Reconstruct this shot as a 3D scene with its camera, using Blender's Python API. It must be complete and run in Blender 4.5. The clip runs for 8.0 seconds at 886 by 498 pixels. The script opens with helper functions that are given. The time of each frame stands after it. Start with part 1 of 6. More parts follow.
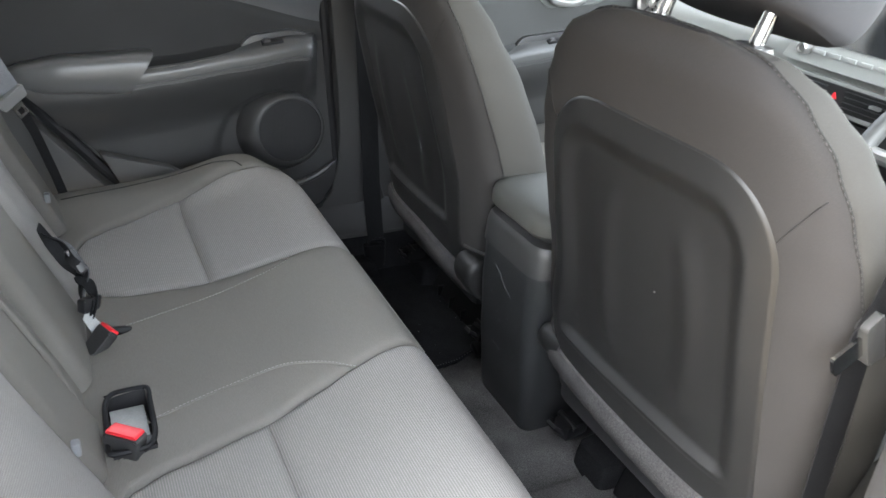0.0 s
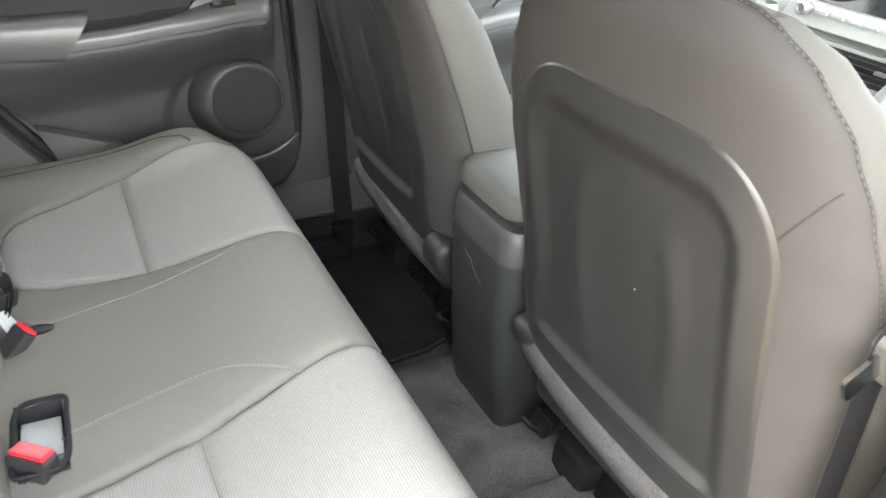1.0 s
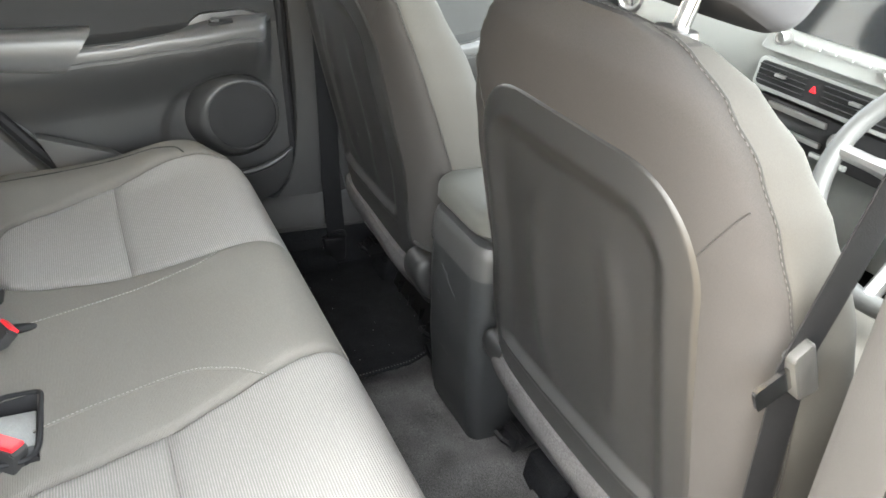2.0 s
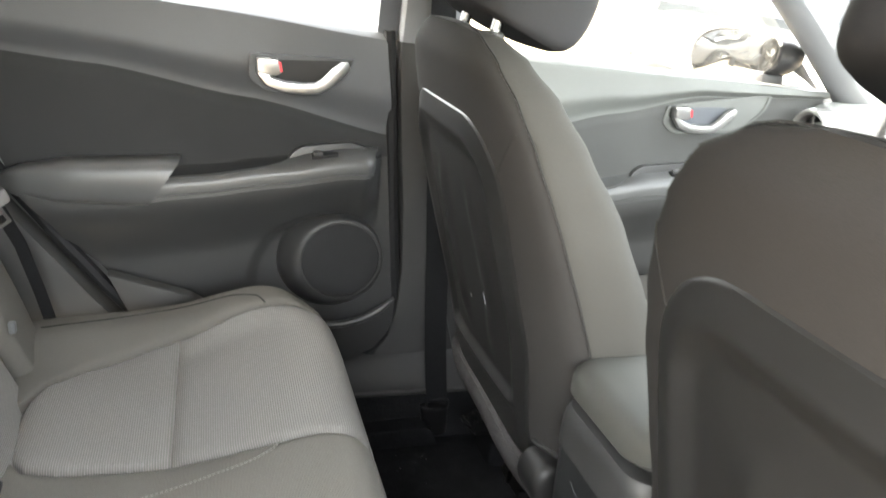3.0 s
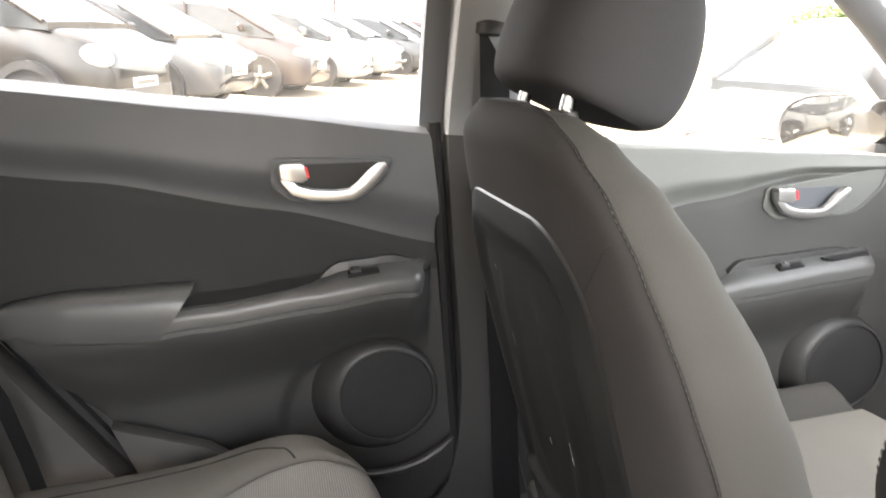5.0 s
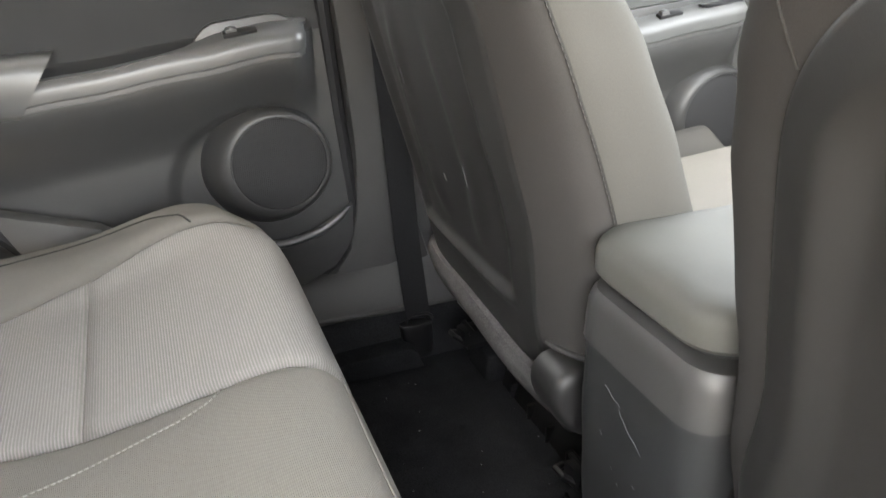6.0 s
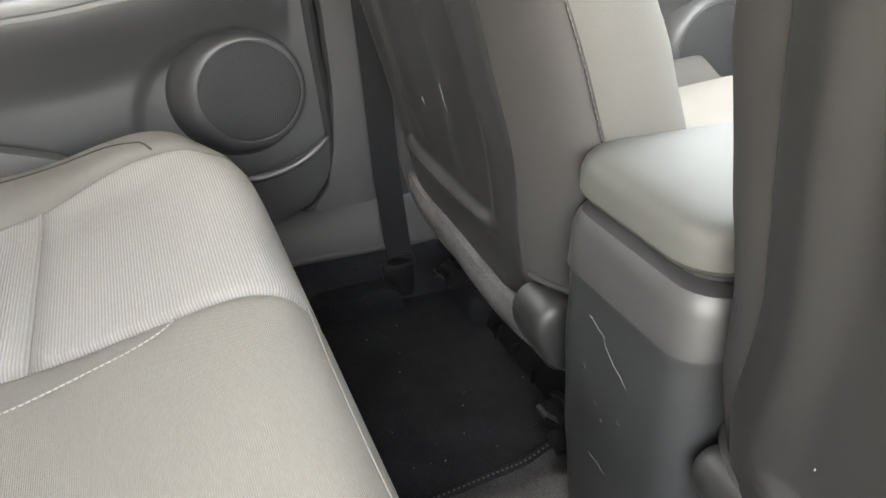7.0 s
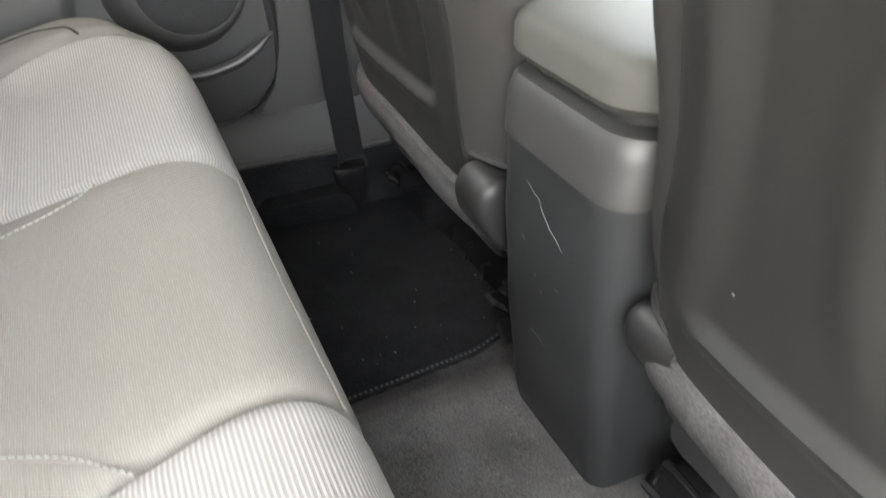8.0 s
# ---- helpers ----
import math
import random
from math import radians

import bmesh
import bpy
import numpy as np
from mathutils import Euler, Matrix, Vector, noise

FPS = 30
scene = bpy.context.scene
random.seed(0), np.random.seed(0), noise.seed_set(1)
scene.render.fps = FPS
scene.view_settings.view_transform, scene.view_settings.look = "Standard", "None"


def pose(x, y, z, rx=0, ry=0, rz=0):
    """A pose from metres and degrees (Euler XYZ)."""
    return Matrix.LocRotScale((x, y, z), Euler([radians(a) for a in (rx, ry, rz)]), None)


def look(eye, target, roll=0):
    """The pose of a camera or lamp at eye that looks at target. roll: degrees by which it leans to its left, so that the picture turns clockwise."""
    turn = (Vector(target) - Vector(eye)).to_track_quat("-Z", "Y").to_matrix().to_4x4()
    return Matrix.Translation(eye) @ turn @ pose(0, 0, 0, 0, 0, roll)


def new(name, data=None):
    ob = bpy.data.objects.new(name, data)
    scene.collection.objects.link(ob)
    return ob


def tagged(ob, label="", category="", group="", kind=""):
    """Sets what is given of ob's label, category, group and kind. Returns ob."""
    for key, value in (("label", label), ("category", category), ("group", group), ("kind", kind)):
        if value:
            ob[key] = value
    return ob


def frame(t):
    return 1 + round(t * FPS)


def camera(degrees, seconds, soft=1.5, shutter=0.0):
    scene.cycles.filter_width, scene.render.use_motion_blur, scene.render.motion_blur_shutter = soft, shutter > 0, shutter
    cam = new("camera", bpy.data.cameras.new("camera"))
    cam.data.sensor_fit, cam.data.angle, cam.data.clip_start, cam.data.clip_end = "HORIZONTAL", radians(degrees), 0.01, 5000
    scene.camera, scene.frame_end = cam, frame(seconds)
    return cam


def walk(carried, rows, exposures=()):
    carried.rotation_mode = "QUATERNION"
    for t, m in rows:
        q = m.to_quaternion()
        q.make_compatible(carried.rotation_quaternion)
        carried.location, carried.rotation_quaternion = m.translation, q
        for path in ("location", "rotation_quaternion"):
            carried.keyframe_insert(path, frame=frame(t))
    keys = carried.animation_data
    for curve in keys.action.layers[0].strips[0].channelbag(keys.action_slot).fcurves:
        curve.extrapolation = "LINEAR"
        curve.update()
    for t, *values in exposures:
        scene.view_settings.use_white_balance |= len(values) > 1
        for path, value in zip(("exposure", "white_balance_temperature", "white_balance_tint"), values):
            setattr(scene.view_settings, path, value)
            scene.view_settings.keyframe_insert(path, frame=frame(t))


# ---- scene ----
import functools

cam = camera(61.6, 8.0, shutter=0.25)
PATH = [
    (0, (-0.655, -0.924, 1.329), (0.214, 0.616, 0.394), 5.9),
    (0.5, (-0.609, -0.835, 1.292), (0.268, 0.661, 0.297), 5.8),
    (1, (-0.561, -0.842, 1.299), (0.315, 0.648, 0.293), 6.0),
    (1.2, (-0.527, -0.901, 1.288), (0.365, 0.578, 0.279), 6.6),
    (2.3, (-0.519, -0.894, 1.319), (0.279, 0.707, 0.425), 7.2),
    (2.5, (-0.482, -0.817, 1.291), (0.264, 0.845, 0.466), 7.4),
    (3, (-0.424, -0.626, 1.26), (0.177, 1.155, 0.576), 6.5),
    (3.5, (-0.393, -0.482, 1.259), (0.065, 1.402, 0.766), 4.4),
    (4, (-0.397, -0.413, 1.279), (-0.06, 1.523, 0.905), 2.5),
    (4.2, (-0.387, -0.407, 1.279), (-0.066, 1.537, 0.936), 2.2),
    (5.3, (-0.365, -0.405, 1.198), (0.184, 1.433, 0.631), 1.5),
    (5.5, (-0.372, -0.413, 1.172), (0.234, 1.375, 0.511), 1.0),
    (6, (-0.366, -0.44, 1.118), (0.315, 1.232, 0.258), 0.4),
    (6.5, (-0.355, -0.422, 1.096), (0.347, 1.214, 0.185), 0.7),
    (7, (-0.337, -0.415, 1.067), (0.343, 1.198, 0.1), 0.7),
    (7.5, (-0.31, -0.378, 1.044), (0.366, 1.207, 0.029), 0.6),
    (8, (-0.311, -0.449, 1.001), (0.399, 1.065, -0.095), 1.0),
]
EXPOSURES = [(0.0, 4.93, 6450, 8), (0.45, 5.3, 6850, 7), (1.0, 5.75, 6850, 7), (2.4, 5.67, 6950, 6), (3.0, 5.43, 7050, 7), (3.5, 5.35, 7150, 9), (4.0, 5.05, 7150, 11), (5.5, 5.15, 7250, 13), (6.2, 6.05, 7150, 9), (7.0, 6.25, 7150, 9), (8.0, 6.13, 7100, 9)]
walk(cam, [(t, look(eye, target, roll)) for t, eye, target, roll in PATH], EXPOSURES)

# ---- daylight ----
SUN_ELEVATION, SUN_AZIMUTH = 46.0, 271.5   # azimuth: degrees from +y towards +x
world = bpy.data.worlds.new("sky")
world.use_nodes = True
scene.world = world
sky = world.node_tree.nodes.new("ShaderNodeTexSky")
sky.sky_type, sky.sun_disc = "NISHITA", False
sky.sun_elevation, sky.sun_rotation = radians(SUN_ELEVATION), radians(SUN_AZIMUTH)
sky.air_density, sky.dust_density = 1.0, 3.0
haze = world.node_tree.nodes.new("ShaderNodeHueSaturation")     # thin high cloud greys the blue
haze.inputs["Saturation"].default_value = 0.35
world.node_tree.links.new(sky.outputs[0], haze.inputs["Color"])
world.node_tree.links.new(haze.outputs[0], world.node_tree.nodes["Background"].inputs[0])
world.node_tree.nodes["Background"].inputs[1].default_value = 0.15
sun = new("sun", bpy.data.lights.new("sun", "SUN"))
sun.data.energy, sun.data.angle, sun.data.color = 2.5, radians(1.0), (1.0, 0.95, 0.88)
_e, _a = radians(SUN_ELEVATION), radians(SUN_AZIMUTH)
sun.matrix_world = look((math.sin(_a) * math.cos(_e) * 30, math.cos(_a) * math.cos(_e) * 30, math.sin(_e) * 30), (0, 0, 0))


# area lamp added in the driver's window to brighten the far side
window_sky = new("window_sky", bpy.data.lights.new("window_sky", "AREA"))
window_sky.data.shape, window_sky.data.size, window_sky.data.size_y = "RECTANGLE", 0.62, 0.30
window_sky.data.energy, window_sky.data.color = 0.85, (0.93, 0.97, 1.0)
window_sky.matrix_world = look((0.36, -0.800, 1.33), (0.20, 0.5, 1.05))


# ---- materials ----
def material(name, color, rough=0.6, metal=0.0, vary=0.12, vary_scale=6.0, grain=0.1, grain_scale=900.0, bump=0.15, bump_scale=900.0, spec=0.5, stretch=(1, 1, 1), coat=0.0):
    """A surface with broad variation, fine grain and relief, in metres."""
    m = bpy.data.materials.new(name)
    m.use_nodes = True
    n, l = m.node_tree.nodes, m.node_tree.links
    b = n["Principled BSDF"]
    b.inputs["Roughness"].default_value, b.inputs["Metallic"].default_value = rough, metal
    b.inputs["Specular IOR Level"].default_value = spec
    b.inputs["Coat Weight"].default_value = coat
    co = n.new("ShaderNodeTexCoord")
    mp = n.new("ShaderNodeMapping")
    mp.inputs["Scale"].default_value = stretch
    l.new(co.outputs["Object"], mp.inputs["Vector"])
    broad, fine = n.new("ShaderNodeTexNoise"), n.new("ShaderNodeTexNoise")
    broad.inputs["Scale"].default_value, broad.inputs["Detail"].default_value = vary_scale, 5
    fine.inputs["Scale"].default_value, fine.inputs["Detail"].default_value = grain_scale, 2
    l.new(mp.outputs[0], broad.inputs["Vector"]), l.new(mp.outputs[0], fine.inputs["Vector"])
    r1, r2 = n.new("ShaderNodeMapRange"), n.new("ShaderNodeMapRange")
    for r, a in ((r1, vary), (r2, grain)):
        r.inputs["From Min"].default_value, r.inputs["From Max"].default_value = 0.3, 0.7
        r.inputs["To Min"].default_value, r.inputs["To Max"].default_value = 1 - a, 1 + a
    l.new(broad.outputs[0], r1.inputs[0]), l.new(fine.outputs[0], r2.inputs[0])
    mul = n.new("ShaderNodeMath")
    mul.operation = "MULTIPLY"
    l.new(r1.outputs[0], mul.inputs[0]), l.new(r2.outputs[0], mul.inputs[1])
    sc = n.new("ShaderNodeVectorMath")
    sc.operation = "SCALE"
    sc.inputs[0].default_value = color
    l.new(mul.outputs[0], sc.inputs["Scale"])
    l.new(sc.outputs[0], b.inputs["Base Color"])
    if bump:
        bn, bp = n.new("ShaderNodeTexNoise"), n.new("ShaderNodeBump")
        bn.inputs["Scale"].default_value, bn.inputs["Detail"].default_value = bump_scale, 3
        l.new(mp.outputs[0], bn.inputs["Vector"])
        bp.inputs["Strength"].default_value, bp.inputs["Distance"].default_value = bump, 0.001
        l.new(bn.outputs[0], bp.inputs["Height"]), l.new(bp.outputs[0], b.inputs["Normal"])
    return m


def ribbed(name, light, dark, pitch):
    """Woven cloth with fine ribs that run across the car, and slubs along them."""
    m = material(name, light, rough=0.9, vary=0.08, vary_scale=5, grain=0.09, grain_scale=700, bump=0, stretch=(1.0, 0.2, 1.0), spec=0.2)
    n, l = m.node_tree.nodes, m.node_tree.links
    b = n["Principled BSDF"]
    source = b.inputs["Base Color"].links[0].from_socket
    uv, sep, ph = n.new("ShaderNodeUVMap"), n.new("ShaderNodeSeparateXYZ"), n.new("ShaderNodeMath")
    uv.uv_map = "weave"
    l.new(uv.outputs[0], sep.inputs[0])
    ph.operation = "MULTIPLY"
    ph.inputs[1].default_value = 2 * math.pi / pitch
    l.new(sep.outputs["X"], ph.inputs[0])
    wave = n.new("ShaderNodeMath")
    wave.operation = "SINE"
    l.new(ph.outputs[0], wave.inputs[0])
    rng = n.new("ShaderNodeMapRange")
    rng.inputs["From Min"].default_value, rng.inputs["From Max"].default_value = -0.6, 0.8
    l.new(wave.outputs[0], rng.inputs[0])
    mix = n.new("ShaderNodeMix")
    mix.data_type = "RGBA"
    mix.inputs["A"].default_value = (*dark, 1)
    l.new(rng.outputs[0], mix.inputs["Factor"]), l.new(source, mix.inputs["B"])
    l.new(mix.outputs["Result"], b.inputs["Base Color"])
    bp = n.new("ShaderNodeBump")
    bp.inputs["Strength"].default_value, bp.inputs["Distance"].default_value = 0.5, 0.0008
    l.new(rng.outputs[0], bp.inputs["Height"]), l.new(bp.outputs[0], b.inputs["Normal"])
    return m


def glass(name, tint, rough=0.0):
    m = bpy.data.materials.new(name)
    m.use_nodes = True
    n, l = m.node_tree.nodes, m.node_tree.links
    n.remove(n["Principled BSDF"])
    clear, shine, mix, fr = n.new("ShaderNodeBsdfTransparent"), n.new("ShaderNodeBsdfGlossy"), n.new("ShaderNodeMixShader"), n.new("ShaderNodeFresnel")
    clear.inputs[0].default_value = (*tint, 1)
    shine.inputs["Roughness"].default_value = rough
    fr.inputs["IOR"].default_value = 1.45
    l.new(fr.outputs[0], mix.inputs[0]), l.new(clear.outputs[0], mix.inputs[1]), l.new(shine.outputs[0], mix.inputs[2])
    veil, veiled, spots, amount = n.new("ShaderNodeBsdfTranslucent"), n.new("ShaderNodeMixShader"), n.new("ShaderNodeTexNoise"), n.new("ShaderNodeMapRange")
    veil.inputs[0].default_value = (0.80, 0.77, 0.72, 1)      # faint translucent veil, put in the glass to imitate glare haze
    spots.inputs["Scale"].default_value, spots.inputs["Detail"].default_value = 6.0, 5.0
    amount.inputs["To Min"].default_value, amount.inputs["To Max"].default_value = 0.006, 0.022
    l.new(spots.outputs[0], amount.inputs["Value"]), l.new(amount.outputs[0], veiled.inputs[0])
    l.new(mix.outputs[0], veiled.inputs[1]), l.new(veil.outputs[0], veiled.inputs[2])
    l.new(veiled.outputs[0], n["Material Output"].inputs[0])
    return m


FABRIC = material("seat_fabric", (0.0308, 0.0293, 0.0287), rough=0.85, vary=0.07, vary_scale=4, grain=0.12, grain_scale=1400, bump=0.2, bump_scale=1600, spec=0.05)
FRONT_CLOTH = material("seat_front_fabric", (0.0410, 0.0396, 0.0366), rough=0.85, vary=0.07, vary_scale=4, grain=0.12, grain_scale=1400, bump=0.2, bump_scale=1600, spec=0.08)
BENCH_CLOTH = ribbed("bench_fabric", (0.1235, 0.1165, 0.1050), (0.1130, 0.1066, 0.0962), 0.0016)
BOLSTER_CLOTH = material("bolster_fabric", (0.098, 0.0930, 0.0850), rough=0.85, vary=0.08, vary_scale=4, grain=0.12, grain_scale=1400, bump=0.2, bump_scale=1600, spec=0.1)
RIB = ribbed("ribbed_insert_cloth", (0.190, 0.1825, 0.1715), (0.139, 0.1335, 0.1255), 0.0031)
PANEL = material("seat_back_plastic", (0.0125, 0.0124, 0.0124), rough=0.47, vary=0.1, vary_scale=7, grain=0.06, bump=0.12, bump_scale=1800, spec=0.40)
DOOR_UP = material("door_upper_plastic", (0.056, 0.058, 0.063), rough=0.5, vary=0.06, grain=0.06, bump=0.2, bump_scale=1500)
DOOR_LOW = material("door_lower_plastic", (0.0300, 0.0301, 0.0304), rough=0.36, vary=0.08, grain=0.06, bump=0.15, bump_scale=1500, spec=0.45)
SPEAKER_POD = material("speaker_plastic", (0.0270, 0.0268, 0.0268), rough=0.48, vary=0.08, grain=0.06, bump=0.15, bump_scale=1500, spec=0.45)
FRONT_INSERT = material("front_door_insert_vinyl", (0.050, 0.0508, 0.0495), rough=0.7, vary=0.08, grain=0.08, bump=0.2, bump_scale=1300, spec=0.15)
DOOR_CLOTH = material("door_insert_vinyl", (0.027, 0.0272, 0.0280), rough=0.7, vary=0.08, grain=0.08, bump=0.2, bump_scale=1300, spec=0.15)
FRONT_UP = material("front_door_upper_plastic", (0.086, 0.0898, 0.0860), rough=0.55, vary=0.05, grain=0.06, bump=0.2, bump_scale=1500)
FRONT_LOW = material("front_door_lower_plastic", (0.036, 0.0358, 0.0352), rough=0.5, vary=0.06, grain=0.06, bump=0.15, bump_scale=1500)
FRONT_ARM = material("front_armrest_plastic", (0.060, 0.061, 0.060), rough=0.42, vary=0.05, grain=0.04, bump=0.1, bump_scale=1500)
SATIN = material("satin_armrest_plastic", (0.072, 0.0722, 0.0728), rough=0.34, vary=0.05, grain=0.03, bump=0.05, bump_scale=1500)
LID = material("armrest_lid_vinyl", (0.0395, 0.0398, 0.0350), rough=0.72, vary=0.05, grain=0.06, bump=0.2, bump_scale=1400)
CONSOLE = material("console_plastic", (0.0150, 0.0157, 0.0163), rough=0.45, vary=0.1, vary_scale=9, grain=0.06, bump=0.15, bump_scale=1400, spec=0.3)
CONSOLE_TOP = material("console_collar_plastic", (0.024, 0.0238, 0.0236), rough=0.52, vary=0.05, grain=0.05, bump=0.1, bump_scale=1500)
FELT = material("grey_felt", (0.046, 0.0445, 0.0445), rough=1.0, vary=0.15, vary_scale=30, grain=0.35, grain_scale=420, bump=0.9, bump_scale=420, spec=0.03)
CARPET = material("floor_carpet", (0.052, 0.0508, 0.0504), rough=1.0, vary=0.3, vary_scale=14, grain=0.5, grain_scale=600, bump=0.8, bump_scale=550, spec=0.03)
MAT = material("mat_carpet", (0.0092, 0.0095, 0.0102), rough=1.0, vary=0.25, vary_scale=18, grain=0.5, grain_scale=500, bump=0.9, bump_scale=450, spec=0.02)
RUBBER = material("black_rubber", (0.012, 0.012, 0.013), rough=0.6, vary=0.05, grain=0.05, bump=0.1, spec=0.15)
BLACK = material("black_plastic", (0.018, 0.018, 0.019), rough=0.4, vary=0.05, grain=0.05, bump=0.1, spec=0.25)
GLOSS_BLACK = material("greased_black_steel", (0.0055, 0.0055, 0.006), rough=0.45, vary=0.1, grain=0.1, bump=0.1, spec=0.16)
TRIM_DARK = material("dark_pillar_trim", (0.027, 0.0265, 0.0265), rough=0.6, vary=0.05, grain=0.05, bump=0.15, spec=0.25)
SIDE_TRIM = material("rear_side_trim", (0.046, 0.0457, 0.0454), rough=0.6, vary=0.05, grain=0.05, bump=0.15, spec=0.25)
TRIM_LIGHT = material("light_pillar_trim", (0.122, 0.126, 0.132), rough=0.7, vary=0.04, grain=0.04, bump=0.15)
TRIM_GREY = material("grey_window_trim", (0.058, 0.064, 0.075), rough=0.6, vary=0.05, grain=0.05, bump=0.15)
RECLINER = material("recliner_plastic", (0.011, 0.0108, 0.0108), rough=0.5, vary=0.06, grain=0.05, bump=0.1, spec=0.3)
LEATHER = material("wheel_leather", (0.055, 0.056, 0.055), rough=0.5, vary=0.06, grain=0.1, bump=0.3, bump_scale=900)
HEADLINER = material("headliner_cloth", (0.36, 0.345, 0.325), rough=0.95, vary=0.05, grain=0.1, bump=0.3)
DASH = material("dashboard_plastic", (0.19, 0.197, 0.191), rough=0.55, vary=0.05, grain=0.06, bump=0.2)
SILVER = material("satin_silver", (0.42, 0.415, 0.41), rough=0.28, metal=0.9, vary=0.03, grain=0.02, bump=0.02)
CHROME = material("chrome", (0.42, 0.42, 0.42), rough=0.2, metal=1.0, vary=0.02, grain=0.02, bump=0)
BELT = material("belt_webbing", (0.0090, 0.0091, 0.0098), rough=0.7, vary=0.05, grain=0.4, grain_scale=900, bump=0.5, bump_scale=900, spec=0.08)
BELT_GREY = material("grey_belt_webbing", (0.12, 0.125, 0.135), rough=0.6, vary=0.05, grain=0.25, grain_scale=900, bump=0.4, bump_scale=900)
BUCKLE = material("buckle_plastic", (0.024, 0.0238, 0.0240), rough=0.45, vary=0.06, grain=0.05, bump=0.1)
RED = material("red_plastic", (0.62, 0.02, 0.03), rough=0.4, vary=0.05, grain=0.03, bump=0)
THREAD = material("pale_thread", (0.19, 0.187, 0.173), rough=0.9, vary=0.1, grain=0.2, bump=0)
SEAT_THREAD = material("seat_thread", (0.042, 0.0402, 0.0385), rough=0.9, vary=0.1, grain=0.2, bump=0)
THREAD_DARK = material("dark_thread", (0.010, 0.0095, 0.009), rough=0.9, vary=0.1, grain=0.2, bump=0)
HEADREST_CLOTH = material("headrest_fabric", (0.027, 0.0272, 0.0295), rough=0.8, vary=0.05, grain=0.12, grain_scale=1400, bump=0.2, bump_scale=1500, spec=0.08)
SCREEN = material("screen_glass", (0.012, 0.013, 0.014), rough=0.08, vary=0.02, grain=0, bump=0)
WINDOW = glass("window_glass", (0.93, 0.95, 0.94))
MIRROR = material("mirror", (0.24, 0.245, 0.25), rough=0.02, metal=1.0, vary=0, grain=0, bump=0)
TARMAC = material("car_park_tarmac", (0.165, 0.130, 0.085), rough=0.95, vary=0.15, vary_scale=0.5, grain=0.3, grain_scale=90, bump=0.4, bump_scale=60)
BUILDING = material("white_cladding", (0.78, 0.77, 0.75), rough=0.6, vary=0.04, vary_scale=0.4, grain=0.02, grain_scale=30, bump=0)


# ---- shape tools ----
def lerp(a, b, t):
    return a + (b - a) * t


def smooth(a, b, x):
    t = min(1.0, max(0.0, (x - a) / (b - a)))
    return t * t * (3 - 2 * t)


def curve(table, x):
    """A smooth function through the rows of a small table."""
    if x <= table[0][0]:
        return table[0][1]
    for (a, p), (b, q) in zip(table, table[1:]):
        if x <= b:
            return lerp(p, q, smooth(a, b, x) * 0.5 + 0.5 * (x - a) / (b - a))
    return table[-1][1]


def spline(points, t):
    """A point on the smooth line through points; t counts the points."""
    i = min(max(int(t), 0), len(points) - 2)
    f = t - i
    p0, p1, p2, p3 = (Vector(points[min(max(i + k, 0), len(points) - 1)]) for k in (-1, 0, 1, 2))
    return 0.5 * ((2 * p1) + (p2 - p0) * f + (2 * p0 - 5 * p1 + 4 * p2 - p3) * f ** 2 + (3 * p1 - p0 - 3 * p2 + p3) * f ** 3)


def thing(name, at, label, category, group="", kind=""):
    ob = new(name)
    ob.empty_display_size = 0.05
    ob.location = at
    return tagged(ob, label, category, group, kind)


def part(name, bm, mat, parent=None, label="", sharp=35):
    mesh = bpy.data.meshes.new(name)
    bmesh.ops.recalc_face_normals(bm, faces=bm.faces)
    bm.to_mesh(mesh)
    bm.free()
    for p in mesh.polygons:
        p.use_smooth = True
    mesh.set_sharp_from_angle(angle=radians(sharp))
    mesh.materials.append(mat)
    ob = new(name, mesh)
    if parent:
        ob.parent = parent
        if parent.data is None:
            ob.matrix_parent_inverse = Matrix.Translation(-parent.location)
    return tagged(ob, label)


def structure(name, bm, mat, label, category):
    return tagged(part(name, bm, mat), label, category, kind="structure")


def plate(fn, nu, nv, back):
    """A sheet with a back side, moved by the vector back, and closed edges."""
    bm = bmesh.new()
    back = Vector(back)
    top = [[bm.verts.new(fn(i / nu, j / nv)) for i in range(nu + 1)] for j in range(nv + 1)]
    low = [[bm.verts.new(v.co + back) for v in row] for row in top]
    for j in range(nv):
        for i in range(nu):
            bm.faces.new((top[j][i], top[j][i + 1], top[j + 1][i + 1], top[j + 1][i]))
            bm.faces.new((low[j][i], low[j + 1][i], low[j + 1][i + 1], low[j][i + 1]))
    edge = [(0, i) for i in range(nu)] + [(j, nu) for j in range(nv)] + [(nv, i) for i in range(nu, 0, -1)] + [(j, 0) for j in range(nv, 0, -1)]
    for (j, i), (q, p) in zip(edge, edge[1:] + edge[:1]):
        bm.faces.new((top[j][i], low[j][i], low[q][p], top[q][p]))
    return bm


def weave(bm, nu, nv, fn):
    """Lays the weave along fn(u, v) of a plate's sheet."""
    bm.verts.index_update()
    layer, count = bm.loops.layers.uv.new("weave"), (nu + 1) * (nv + 1)
    for face in bm.faces:
        for loop in face.loops:
            k = loop.vert.index % count
            loop[layer].uv = fn((k % (nu + 1)) / nu, (k // (nu + 1)) / nv)
    return bm


